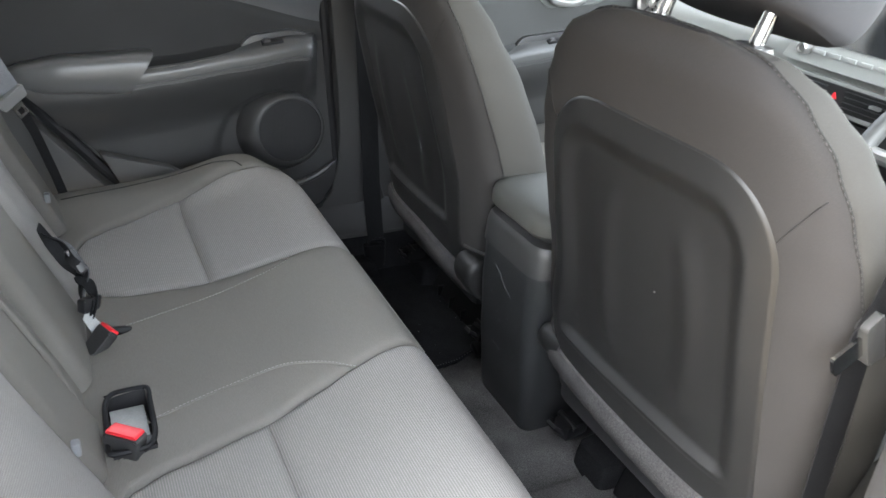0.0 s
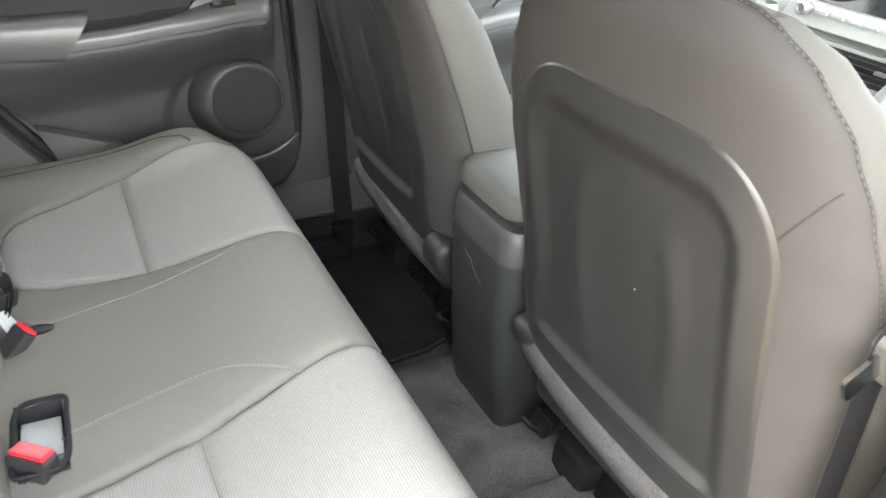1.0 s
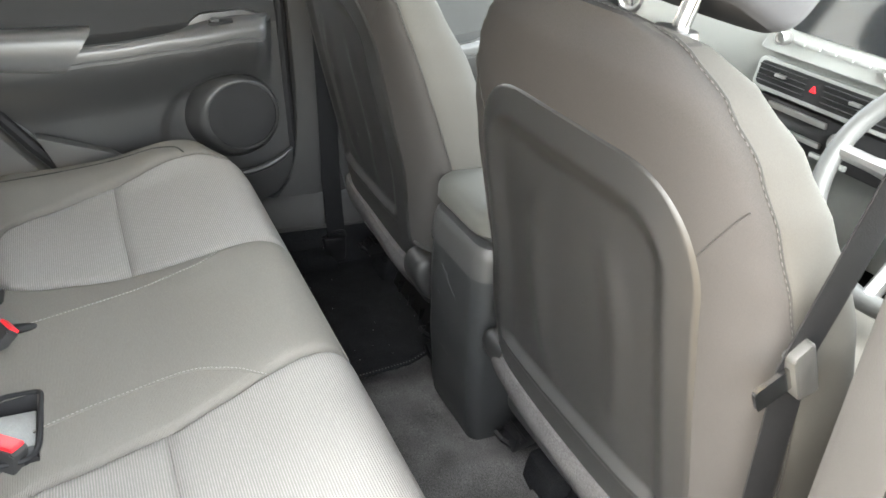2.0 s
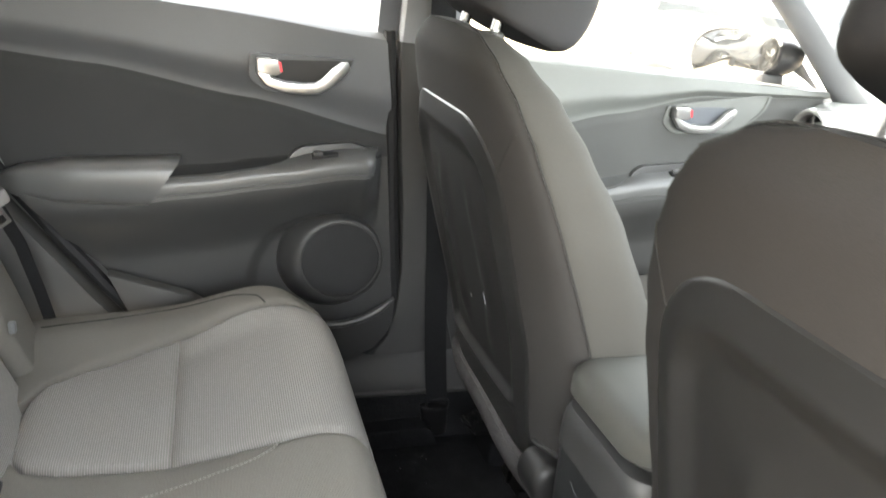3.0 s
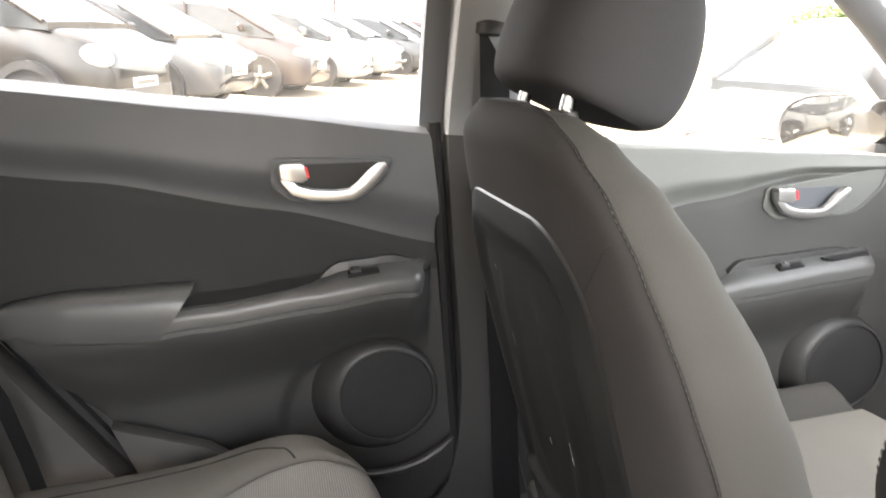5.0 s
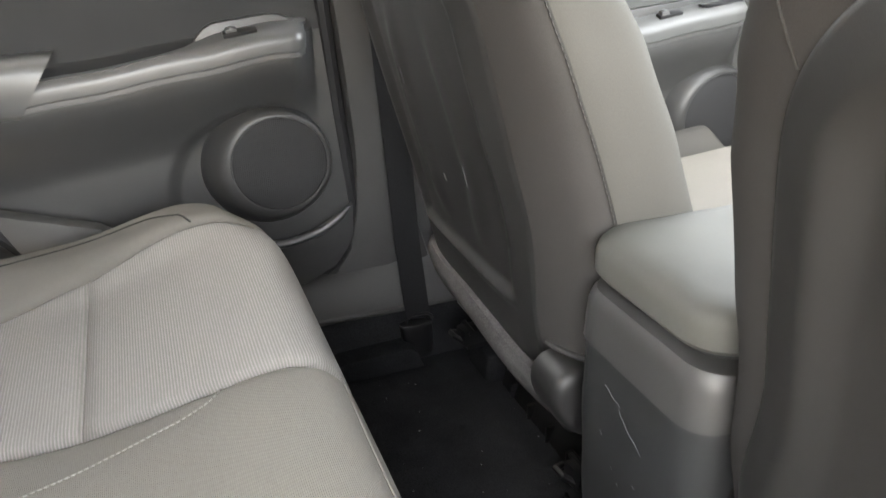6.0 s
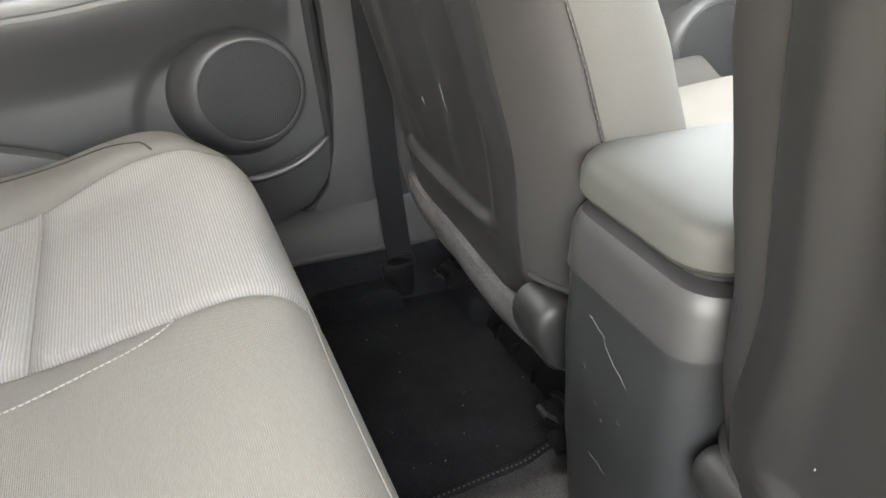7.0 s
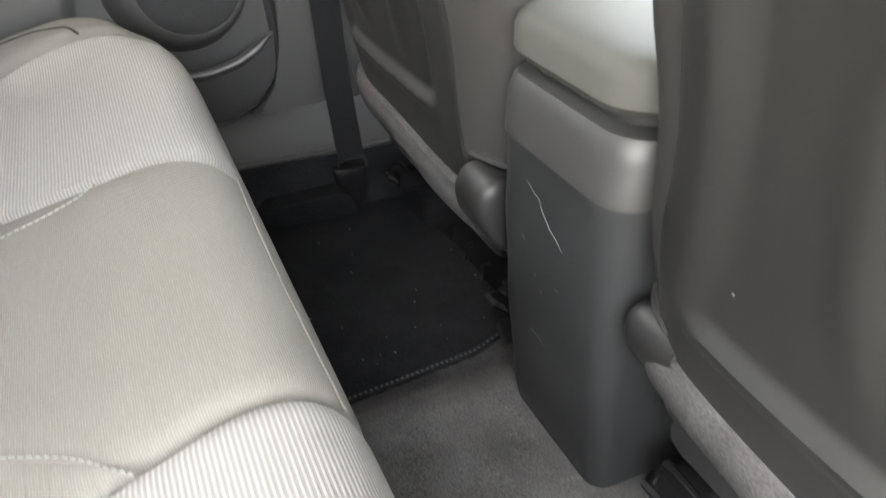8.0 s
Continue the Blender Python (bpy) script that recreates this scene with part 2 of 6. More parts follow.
def loft(rings, cap=True, bm=None):
    bm = bm or bmesh.new()
    rows = [[bm.verts.new(p) for p in ring] for ring in rings]
    for a, b in zip(rows, rows[1:]):
        for i in range(len(a)):
            k = (i + 1) % len(a)
            bm.faces.new((a[i], a[k], b[k], b[i]))
    if cap:
        bm.faces.new(rows[0][::-1]), bm.faces.new(rows[-1])
    return bm


def tube(points, radius, n=8, closed=False, bm=None):
    """A round bar along points; radius: one number, or one for each point."""
    pts = [Vector(p) for p in points]
    rad = radius if isinstance(radius, (list, tuple)) else [radius] * len(pts)
    rings, side = [], None
    for i, p in enumerate(pts):
        a, b = (pts[i - 1], pts[(i + 1) % len(pts)]) if closed else (pts[max(i - 1, 0)], pts[min(i + 1, len(pts) - 1)])
        way = (b - a).normalized()
        side = way.orthogonal().normalized() if side is None else (side - way * side.dot(way)).normalized()
        up = way.cross(side)
        rings.append([p + (side * math.cos(k * 2 * math.pi / n) + up * math.sin(k * 2 * math.pi / n)) * rad[i] for k in range(n)])
    if closed:
        rings.append(rings[0])
    out = loft(rings, not closed, bm)
    if closed:
        bmesh.ops.remove_doubles(out, verts=out.verts, dist=1e-6)
    return out


def box(x0, x1, y0, y1, z0, z1, bevel=0.0, segments=2, turn=None):
    bm = bmesh.new()
    bmesh.ops.create_cube(bm, size=1)
    m = Matrix.Translation(((x0 + x1) / 2, (y0 + y1) / 2, (z0 + z1) / 2)) @ (turn or Matrix()) @ Matrix.Diagonal((x1 - x0, y1 - y0, z1 - z0, 1))
    bmesh.ops.transform(bm, matrix=m, verts=bm.verts)
    if bevel:
        bmesh.ops.bevel(bm, geom=bm.edges[:], offset=bevel, segments=segments, profile=0.6, affect="EDGES")
    return bm


def prism(outline, place, d0, d1, bevel=0.0, segments=2):
    """An outline of (a, b) pushed from depth d0 to d1; place(a, b, d) gives the point."""
    bm = bmesh.new()
    lo = [bm.verts.new(place(a, b, d0)) for a, b in outline]
    hi = [bm.verts.new(place(a, b, d1)) for a, b in outline]
    bm.faces.new(lo[::-1]), bm.faces.new(hi)
    for i in range(len(lo)):
        k = (i + 1) % len(lo)
        bm.faces.new((lo[i], lo[k], hi[k], hi[i]))
    if bevel:
        bmesh.ops.recalc_face_normals(bm, faces=bm.faces)
        bmesh.ops.bevel(bm, geom=bm.edges[:], offset=bevel, segments=segments, profile=0.6, affect="EDGES")
    return bm


def rounded(corners, radius, n=5):
    """The outline through the corners with round ones; radius: one number or one for each."""
    out = []
    for i, p in enumerate(corners):
        r = radius[i] if isinstance(radius, (list, tuple)) else radius
        p, a, b = Vector(p), Vector(corners[i - 1]), Vector(corners[(i + 1) % len(corners)])
        if r <= 0:
            out.append(tuple(p))
            continue
        u, v = (a - p).normalized(), (b - p).normalized()
        for k in range(n + 1):
            t = k / n
            out.append(tuple((p + u * r) * (1 - t) ** 2 + p * 2 * t * (1 - t) + (p + v * r) * t * t))
    return out


def super_ring(cx, cy, a, b, n, z, count=40):
    """A rounded-square ring at height z."""
    out = []
    for k in range(count):
        t = 2 * math.pi * k / count
        c, s = math.cos(t), math.sin(t)
        out.append(Vector((cx + a * math.copysign(abs(c) ** (2 / n), c), cy + b * math.copysign(abs(s) ** (2 / n), s), z)))
    return out


def stitches(points, parent, mat, length=0.0045, gap=0.0025, radius=0.0008, name="stitching"):
    """A row of short raised stitches along a line."""
    pts = [Vector(p) for p in points]
    far = [0.0]
    for a, b in zip(pts, pts[1:]):
        far.append(far[-1] + (b - a).length)

    def on(d):
        k = max(i for i in range(len(far) - 1) if far[i] <= d)
        return pts[k].lerp(pts[k + 1], (d - far[k]) / max(1e-9, far[k + 1] - far[k]))
    bm, d = bmesh.new(), 0.0
    while d + length < far[-1]:
        tube([on(d), on(d + length / 2), on(d + length)], [radius * 0.6, radius, radius * 0.6], 5, bm=bm)
        d += length + gap
    return tagged(part(name, bm, mat, parent), kind="stuff")


# ---- car shell ----


def floor_height(x, y):
    hump = 0.022 * (1 - smooth(0.10, 0.20, abs(y)))
    front = 0.05 * smooth(0.25, 0.6, x)
    return 0.345 + hump + front + 0.003 * noise.noise((x * 9, y * 9, 0))


floor = structure("floor", plate(lambda u, v: Vector((lerp(-0.75, 1.0, u), lerp(-0.68, 0.68, v), floor_height(lerp(-0.75, 1.0, u), lerp(-0.68, 0.68, v)))), 70, 66, (0, 0, -0.05)), CARPET, "dark grey moulded carpet over the car floor and tunnel", "car floor")


def side_rise(s):
    """The carpet that turns up from the floor to the sill."""
    def at(u, v):
        x = lerp(-0.45, 0.9, u)
        y = 0.626 + 0.028 * v + 0.006 * noise.noise((x * 12, v * 3, s))
        z = 0.350 + 0.104 * v ** 0.8
        return Vector((x, s * y, z))
    return plate(at, 60, 6, (0, s * 0.02, -0.01))


def sill_trim(s):
    """The plastic sill cover, round towards the cabin, that flares up into the foot of the pillar."""
    def at(u, v):
        x = lerp(-0.50, 0.95, u)
        flare = math.exp(-((x - 0.0) / 0.075) ** 2) * 0.02
        a = v * math.pi / 2
        y = 0.648 + 0.052 * (1 - math.cos(a)) ** 0.8
        z = 0.452 + 0.070 * math.sin(a) + flare * smooth(0.25, 1.0, v)
        return Vector((x, s * y, z))
    return plate(at, 120, 14, (0, s * 0.015, -0.012))


structure("trim_sill_far_side_carpet", side_rise(1), MAT, "black carpet turned up against the far sill", "carpet edge")
structure("trim_sill_near_side_carpet", side_rise(-1), MAT, "black carpet turned up against the near sill", "carpet edge")
structure("trim_sill_far_side", sill_trim(1), TRIM_DARK, "grey plastic sill cover below the far doors", "sill trim")
structure("trim_sill_near_side", sill_trim(-1), TRIM_DARK, "grey plastic sill cover below the near doors", "sill trim")


for s, where in ((1, "far"), (-1, "near")):
    lip = [(x, s * (0.653 + 0.003 * noise.noise((x * 5, s, 0))), 0.455) for x in [lerp(-0.50, 0.95, k / 40) for k in range(41)]]
    structure(f"trim_sill_lip_{where}_side", tube(lip, 0.0075, 10), TRIM_DARK, "rounded lip of the plastic sill cover", "sill trim")
    ledge = rounded([(-0.15, 0.345), (-0.135, 0.398), (0.005, 0.404), (0.03, 0.345)], [0.0, 0.018, 0.018, 0.0])
    structure(f"trim_carpet_ledge_{where}_side", prism(ledge, lambda a, b, d, s=s: (a, s * (d - 0.10 * (b - 0.345)), b), 0.600, 0.645, 0.006), MAT, "moulded ledge in the black carpet beside the sill", "carpet edge")
structure("trim_sill_seal_far_side", box(-0.62, 0.03, 0.703, 0.747, 0.44, 0.555, 0.004), RUBBER, "black rubber seal between the sill and the door", "door seal")


def pillar(s, low):
    """The trim of the middle pillar: the dark lower half or the pale upper half."""
    z0, z1 = (0.475, 1.146) if low else (1.146, 1.475)
    rings = []
    for k in range(29):
        t = (k / 28) ** (1.6 if low else 1.0)
        z = lerp(z0, z1, t)
        xa = curve([(0.48, -0.150), (0.52, -0.108), (0.57, -0.078), (0.64, -0.066), (0.72, -0.064), (1.15, -0.104), (1.48, -0.098)], z)
        xb = curve([(0.5, 0.075), (0.62, 0.045), (1.15, 0.020), (1.30, 0.025), (1.40, 0.05), (1.48, 0.10)], z)
        y = curve([(0.5, 0.688), (0.9, 0.682), (1.15, 0.680), (1.48, 0.625)], z) - (0.0 if low else 0.004)
        r = 0.012
        rings.append([Vector((xa, s * (y + 0.05), z)), Vector((xa, s * (y + r), z)), Vector((xa + r * 0.3, s * (y + r * 0.3), z)), Vector((xa + r, s * y, z)),
                      Vector(((xa + xb) / 2, s * (y - 0.006), z)), Vector((xb - r, s * y, z)), Vector((xb - r * 0.3, s * (y + r * 0.3), z)), Vector((xb, s * (y + r), z)), Vector((xb, s * (y + 0.05), z))])
    return loft(rings)


for s, where in ((1, "far"), (-1, "near")):
    structure(f"pillar_lower_trim_{where}_side", pillar(s, True), TRIM_DARK, "dark grey plastic lower trim of the middle pillar", "pillar trim")
    structure(f"pillar_upper_trim_{where}_side", pillar(s, False), TRIM_LIGHT, "pale grey upper trim of the middle pillar", "pillar trim")


def headliner():
    def at(u, v):
        x, y = lerp(-1.25, 0.42, u), lerp(-0.64, 0.64, v)
        return Vector((x, y, 1.505 - 0.05 * abs(y / 0.64) ** 3 - 0.03 * smooth(-0.6, -1.25, x) - 0.015 * smooth(0.1, 0.42, x)))
    return plate(at, 30, 24, (0, 0, 0.03))


structure("ceiling", headliner(), HEADLINER, "pale woven headliner under the car roof", "headliner")


def roof_rail(s):
    pts = [(-1.2, 0.62, 1.38), (-0.9, 0.635, 1.46), (-0.4, 0.64, 1.482), (0.08, 0.64, 1.488), (0.30, 0.645, 1.487), (0.40, 0.65, 1.462), (0.48, 0.655, 1.430), (0.62, 0.665, 1.340), (0.80, 0.685, 1.215), (0.95, 0.70, 1.10)]
    return tube([(x, s * y, z) for x, y, z in pts], [0.035, 0.035, 0.032, 0.030, 0.026, 0.026, 0.028, 0.034, 0.04, 0.045], 12)


for s, where in ((1, "far"), (-1, "near")):
    structure(f"roof_rail_trim_{where}_side", roof_rail(s), TRIM_LIGHT, "pale roof rail trim running into the windscreen pillar", "pillar trim")
    # rear quarter: pale lining and the dark filler behind the glass
    quarter = [(-0.742, 1.200), (-0.757, 1.350), (-0.87, 1.35), (-0.98, 1.15), (-0.86, 1.16)]
    structure(f"quarter_trim_{where}_side", prism(quarter, lambda a, b, d, s=s: (a, s * d, b), 0.712, 0.735, 0.004), TRIM_GREY, "dark filler panel at the rear end of the window", "window trim")
    lining = [(-0.70, 1.475), (-0.765, 1.345), (-0.83, 1.235), (-0.90, 1.12), (-1.30, 0.95), (-1.30, 1.44)]
    structure(f"rear_pillar_trim_{where}_side", prism(lining, lambda a, b, d, s=s: (a, s * d, b), 0.655, 0.70, 0.012), TRIM_GREY, "dark grey lining of the rear pillar", "pillar trim")
    wall = [(-0.86, 1.14), (-0.84, 1.02), (-0.76, 0.88), (-0.60, 0.67), (-0.46, 0.52), (-0.46, 0.36), (-1.30, 0.36), (-1.30, 1.14)]
    structure(f"rear_side_wall_{where}_side", prism(wall, lambda a, b, d, s=s: (a, s * d, b), 0.640, 0.70, 0.012), SIDE_TRIM, "grey side trim beside the rear seat", "side trim")
    arch = [(-0.592, 0.724), (-0.455, 0.680), (-0.40, 0.640), (-0.42, 0.560), (-0.53, 0.585)]
    structure(f"trim_wheel_arch_{where}_side", prism(arch, lambda a, b, d, s=s: (a, s * d, b), 0.650, 0.682, 0.006), SIDE_TRIM, "grey plastic corner of the wheel arch trim behind the cushion", "side trim")

BODY_PAINT = material("dark_body_paint", (0.20, 0.21, 0.22), rough=0.3, vary=0.03, vary_scale=2, grain=0.03, bump=0, coat=0.6)
skin = [(-1.36, 0.26), (0.98, 0.26), (0.98, 1.08), (0.0, 1.125), (-0.87, 1.185), (-0.93, 1.44), (-1.36, 1.44)]
structure("body_side_far", prism(skin, lambda a, b, d: (a, d, b), 0.748, 0.775, 0.006), BODY_PAINT, "grey painted outer side of the car with closed doors", "car body")
structure("body_side_near_front", prism([(0.04, 0.42), (0.98, 0.42), (0.98, 1.08), (0.04, 1.125)], lambda a, b, d: (a, -d, b), 0.748, 0.775, 0.006), BODY_PAINT, "grey painted outer skin of the driver's door", "car body")
structure("body_side_near_rear", prism([(-1.36, 0.42), (-0.60, 0.42), (-0.66, 0.66), (-0.88, 0.95), (-0.93, 1.2), (-0.93, 1.44), (-1.36, 1.44)], lambda a, b, d: (a, -d, b), 0.705, 0.775, 0.006), BODY_PAINT, "grey painted rear wing beside the open door", "car body")
structure("body_sill_near", box(-0.70, 0.98, -0.785, -0.702, 0.26, 0.425, 0.02), BODY_PAINT, "grey painted sill below the open door", "car body")
structure("roof_panel", plate(lambda u, v: Vector((lerp(-1.36, 0.46, u), lerp(-0.72, 0.72, v), 1.548 - 0.05 * abs(2 * v - 1) ** 3)), 12, 20, (0, 0, 0.012)), BODY_PAINT, "grey painted car roof", "car roof")
structure("underbody", box(-1.34, 1.02, -0.70, 0.745, 0.24, 0.29, 0.01), BLACK, "black underside of the car body", "car body")
structure("pillar_jamb_near_side", box(-0.070, 0.030, -0.780, -0.737, 0.425, 1.150, 0.008), TRIM_DARK, "dark grey jamb of the middle pillar beside the open door", "pillar trim")
structure("pillar_jamb_seal_near_side", tube([(-0.074, -0.748, z) for z in [lerp(0.43, 1.14, k / 16) for k in range(17)]], 0.007, 8), RUBBER, "black rubber seal along the pillar jamb", "door seal")
structure("footwell_bulkhead", box(1.00, 1.03, -0.70, 0.70, 0.30, 1.085, 0.008), MAT, "black carpeted bulkhead behind the dashboard", "bulkhead")
for s, where in ((1, "far"), (-1, "near")):
    structure(f"footwell_side_{where}_side", prism(rounded([(0.838, 0.34), (1.0, 0.34), (1.0, 1.085), (0.90, 1.085), (0.865, 0.90), (0.845, 0.60)], 0.02), lambda a, b, d, s=s: (a, s * d, b), 0.672, 0.735, 0.006), TRIM_DARK, "dark grey kick panel beside the footwell", "footwell trim")
structure("rear_wall", box(-1.36, -1.30, -0.70, 0.70, 0.36, 1.10, 0.01), TRIM_DARK, "grey lining of the tailgate below its window", "tailgate lining")
structure("boot_floor", box(-1.30, -0.78, -0.64, 0.64, 0.62, 0.66, 0.01), CARPET, "black carpet of the boot behind the seat", "boot floor")
structure("trim_tailgate_top", box(-1.33, -1.25, -0.62, 0.62, 1.40, 1.47, 0.01), TRIM_DARK, "dark frame over the tailgate window", "window trim")


# ---- doors ----
def table_fn(rows):
    return lambda x: curve(rows, x)


REAR = dict(
    left=table_fn([(0.50, -0.45), (0.70, -0.588), (0.79, -0.663), (0.90, -0.742), (0.987, -0.796), (1.06, -0.826), (1.22, -0.85)]),
    right=table_fn([(0.508, -0.165), (0.525, -0.125), (0.55, -0.094), (0.59, -0.074), (0.655, -0.070), (0.71, -0.079), (0.90, -0.096), (1.0, -0.106), (1.17, -0.126)]),
    low=lambda x: 0.508,
    arm=table_fn([(-0.85, 0.872), (-0.60, 0.872), (-0.45, 0.893), (-0.30, 0.915), (-0.18, 0.934), (-0.10, 0.936)]),
    crease=table_fn([(-0.85, 1.091), (-0.60, 1.071), (-0.366, 1.032), (-0.08, 0.972)]),
    top=table_fn([(-0.85, 1.214), (-0.734, 1.207), (-0.447, 1.188), (-0.10, 1.163)]),
    arm_from=-0.80, arm_to=-0.125, hollow=(-0.202, 0.694, 0.142))
FRONT = dict(
    left=lambda z: 0.030, right=lambda z: 0.86,
    low=lambda x: 0.50,
    arm=table_fn([(0.0, 0.872), (0.3, 0.884), (0.44, 0.907), (0.58, 0.926), (0.68, 0.938), (0.9, 0.942)]),
    crease=table_fn([(0.0, 0.975), (0.20, 1.005), (0.35, 1.040), (0.55, 1.085), (0.90, 1.10)]),
    top=table_fn([(0.0, 1.150), (0.254, 1.140), (0.514, 1.128), (0.90, 1.115)]),
    arm_from=0.05, arm_to=0.692)


def band(d, lower, upper, depth, nu, nv):
    """A band of the door between two lines; depth(x, z, t) gives its y."""
    def at(u, v):
        z, x = 0.8, 0.0
        for _ in range(4):
            x = lerp(d["left"](z), d["right"](z), u)
            z = lerp(lower(x), upper(x), v)
        return Vector((x, depth(x, z, v), z))
    return plate(at, nu, nv, (0, 0.03, 0))


def arm_strength(d, x):
    return smooth(d["arm_to"] + 0.008, d["arm_to"] - 0.034, x) ** 0.6 * smooth(d["arm_from"] - 0.02, d["arm_from"] + 0.10, x)


def lower_depth(d):
    def f(x, z, t):
        up = d["arm"](x)
        near = smooth(up - 0.150, up - 0.030, z)
        lip = 1 - 0.12 * smooth(up - 0.012, up, z)
        sunk = 0.0
        if "hollow" in d:
            hx, hz, hr = d["hollow"]
            sunk = 0.010 * smooth(hr, hr - 0.022, math.hypot((x - hx) / 1.10, z - hz)) * smooth(hz - 0.07, hz + 0.02, z) * smooth(hx + 0.075, hx - 0.015, x)
        return 0.700 - 0.046 * near * lip * arm_strength(d, x) - 0.004 * math.sin(t * math.pi) + sunk
    return f


def insert_depth(d):
    def f(x, z, t):
        up = d["arm"](x)
        shelf = 1 - smooth(up + 0.002, up + 0.016, z)
        tuck = smooth(d["crease"](x) - 0.02, d["crease"](x), z)
        return 0.700 - 0.0415 * shelf * arm_strength(d, x) + 0.004 * tuck
    return f


def upper_depth(d):
    def f(x, z, t):
        return 0.683 + 0.0195 * (1 - smooth(0.0, 0.42, t)) + 0.012 * t + 0.028 * smooth(0.86, 1.0, t) ** 2
    return f


def ring_disc(cx, cz, rows, n=48):
    """A turned shape on the door: rows of (radius, y)."""
    return loft([[Vector((cx + r * math.cos(2 * math.pi * k / n), y, cz + r * math.sin(2 * math.pi * k / n))) for k in range(n)] for r, y in rows])


def door_handle(door, cx, cz, size, y, bezel_mat, leaf=False):
    """Silver pull with its latch and a red mark, in a dark recess. cx, cz: the middle."""
    def at(a, b, d):
        return (cx + a * size, d, cz + b * size)
    bezel = rounded([(-0.082, 0.026), (0.084, 0.028), (0.074, 0.000), (0.036, -0.033), (-0.060, -0.033), (-0.082, -0.012)], [0.008, 0.007, 0.012, 0.014, 0.014, 0.008])
    if leaf:      # the recess runs on forwards like a leaf
        bezel = rounded([(-0.080, 0.020), (0.165, 0.058), (0.158, 0.026), (0.105, -0.026), (-0.058, -0.036), (-0.084, -0.014)], [0.008, 0.006, 0.014, 0.03, 0.016, 0.008])
    inner = [(a * 0.95, b * 0.92) for a, b in bezel]
    frame_bm = bmesh.new()
    o1, o2, i2, i1 = ([frame_bm.verts.new(at(a, b, d)) for a, b in some] for some, d in ((bezel, y + 0.012), (bezel, y - 0.0012), (inner, y - 0.0020), (inner, y + 0.012)))
    for p, q in ((o1, o2), (o2, i2), (i2, i1)):
        for k in range(len(p)):
            m = (k + 1) % len(p)
            frame_bm.faces.new((p[k], p[m], q[m], q[k]))
    part("bezel", frame_bm, bezel_mat, door, "rounded bezel round the door pull")
    part("recess", prism(inner, at, y + 0.0006, y + 0.016), FRONT_UP if leaf else DOOR_UP, door, "cup behind the door pull")
    part("grip_cup", prism(rounded([(-0.050, 0.018), (0.062, 0.024), (0.030, -0.016), (-0.040, -0.016)], 0.008), at, y - 0.0010, y + 0.004), TRIM_GREY if leaf else TRIM_DARK, door, "dark finger cup")
    # the pull: a flat bar bent to a shallow U
    path = [(-0.066, 0.014), (-0.064, 0.000), (-0.052, -0.014), (-0.030, -0.020), (0.000, -0.0215), (0.022, -0.0195), (0.038, -0.010), (0.052, 0.005), (0.064, 0.016), (0.071, 0.020)]
    half = [0.008, 0.009, 0.0095, 0.0095, 0.009, 0.0095, 0.0105, 0.0105, 0.009, 0.005]
    rings = []
    for k, (a, b) in enumerate(path):
        (a0, b0), (a1, b1) = path[max(k - 1, 0)], path[min(k + 1, len(path) - 1)]
        way = Vector((a1 - a0, b1 - b0)).normalized()
        out = Vector((-way.y, way.x))
        rings.append([Vector(at(a + out.x * half[k] * c, b + out.y * half[k] * c, y - 0.013 + 0.007 * e - 0.003 * math.sin(k / 9 * math.pi))) for c, e in ((1, 0.2), (0.7, -0.8), (0, -1), (-0.7, -0.8), (-1, 0.2), (-0.7, 1), (0.7, 1))])
    pull = part("door_pull", loft(rings), SILVER, door, "satin silver door pull")
    latch = part("latch", prism(rounded([(-0.072, 0.021), (-0.040, 0.022), (-0.034, 0.002), (-0.042, -0.004), (-0.070, 0.000)], 0.004), at, y - 0.022, y - 0.002, 0.002), SILVER, pull, "silver lock lever")
    part("lock_mark", prism([(-0.0395, 0.018), (-0.0355, 0.018), (-0.0325, 0.004), (-0.0365, 0.003)], at, y - 0.0228, y - 0.0205), RED, latch, "red mark on the lock lever")


def arm_rail(door, d, x0, x1, wide_from, mat=SATIN):
    """The bar of the armrest: a folded front face and a top that widens to a shelf for the switch."""
    rings = []
    n = 44
    for k in range(n + 1):
        x = lerp(x0, x1, k / n)
        a = d["arm"](x) + 0.004
        end = math.sqrt(max(0.0, 1 - smooth(x1 - 0.034, x1, x) ** 2))
        w = lerp(0.010, 0.040, smooth(wide_from - 0.06, wide_from + 0.01, x))
        front = lerp(0.694, 0.6475, end)
        back = min(0.699, front + w + 0.004)
        low = lerp(0.030, 0.040, end)
        rise = 0.004 + 0.010 * smooth(wide_from - 0.03, wide_from + 0.03, x)
        rings.append([Vector((x, y, z)) for y, z in ((back, a + rise), (lerp(front, back, 0.45), a + rise * 0.7), (front + 0.007, a + 0.001), (front + 0.002, a - 0.004), (front, a - 0.011), (front + 0.001, a - 0.025), (front + 0.004, a - 0.0275),
                                                     (front + 0.004, a - 0.034), (front + 0.016, a - low), (0.703, a - low - 0.012), (0.703, a - 0.01), (back + 0.002, a - 0.004))])
    part("arm_rail", loft(rings), mat, door, "satin dark bar of the armrest")


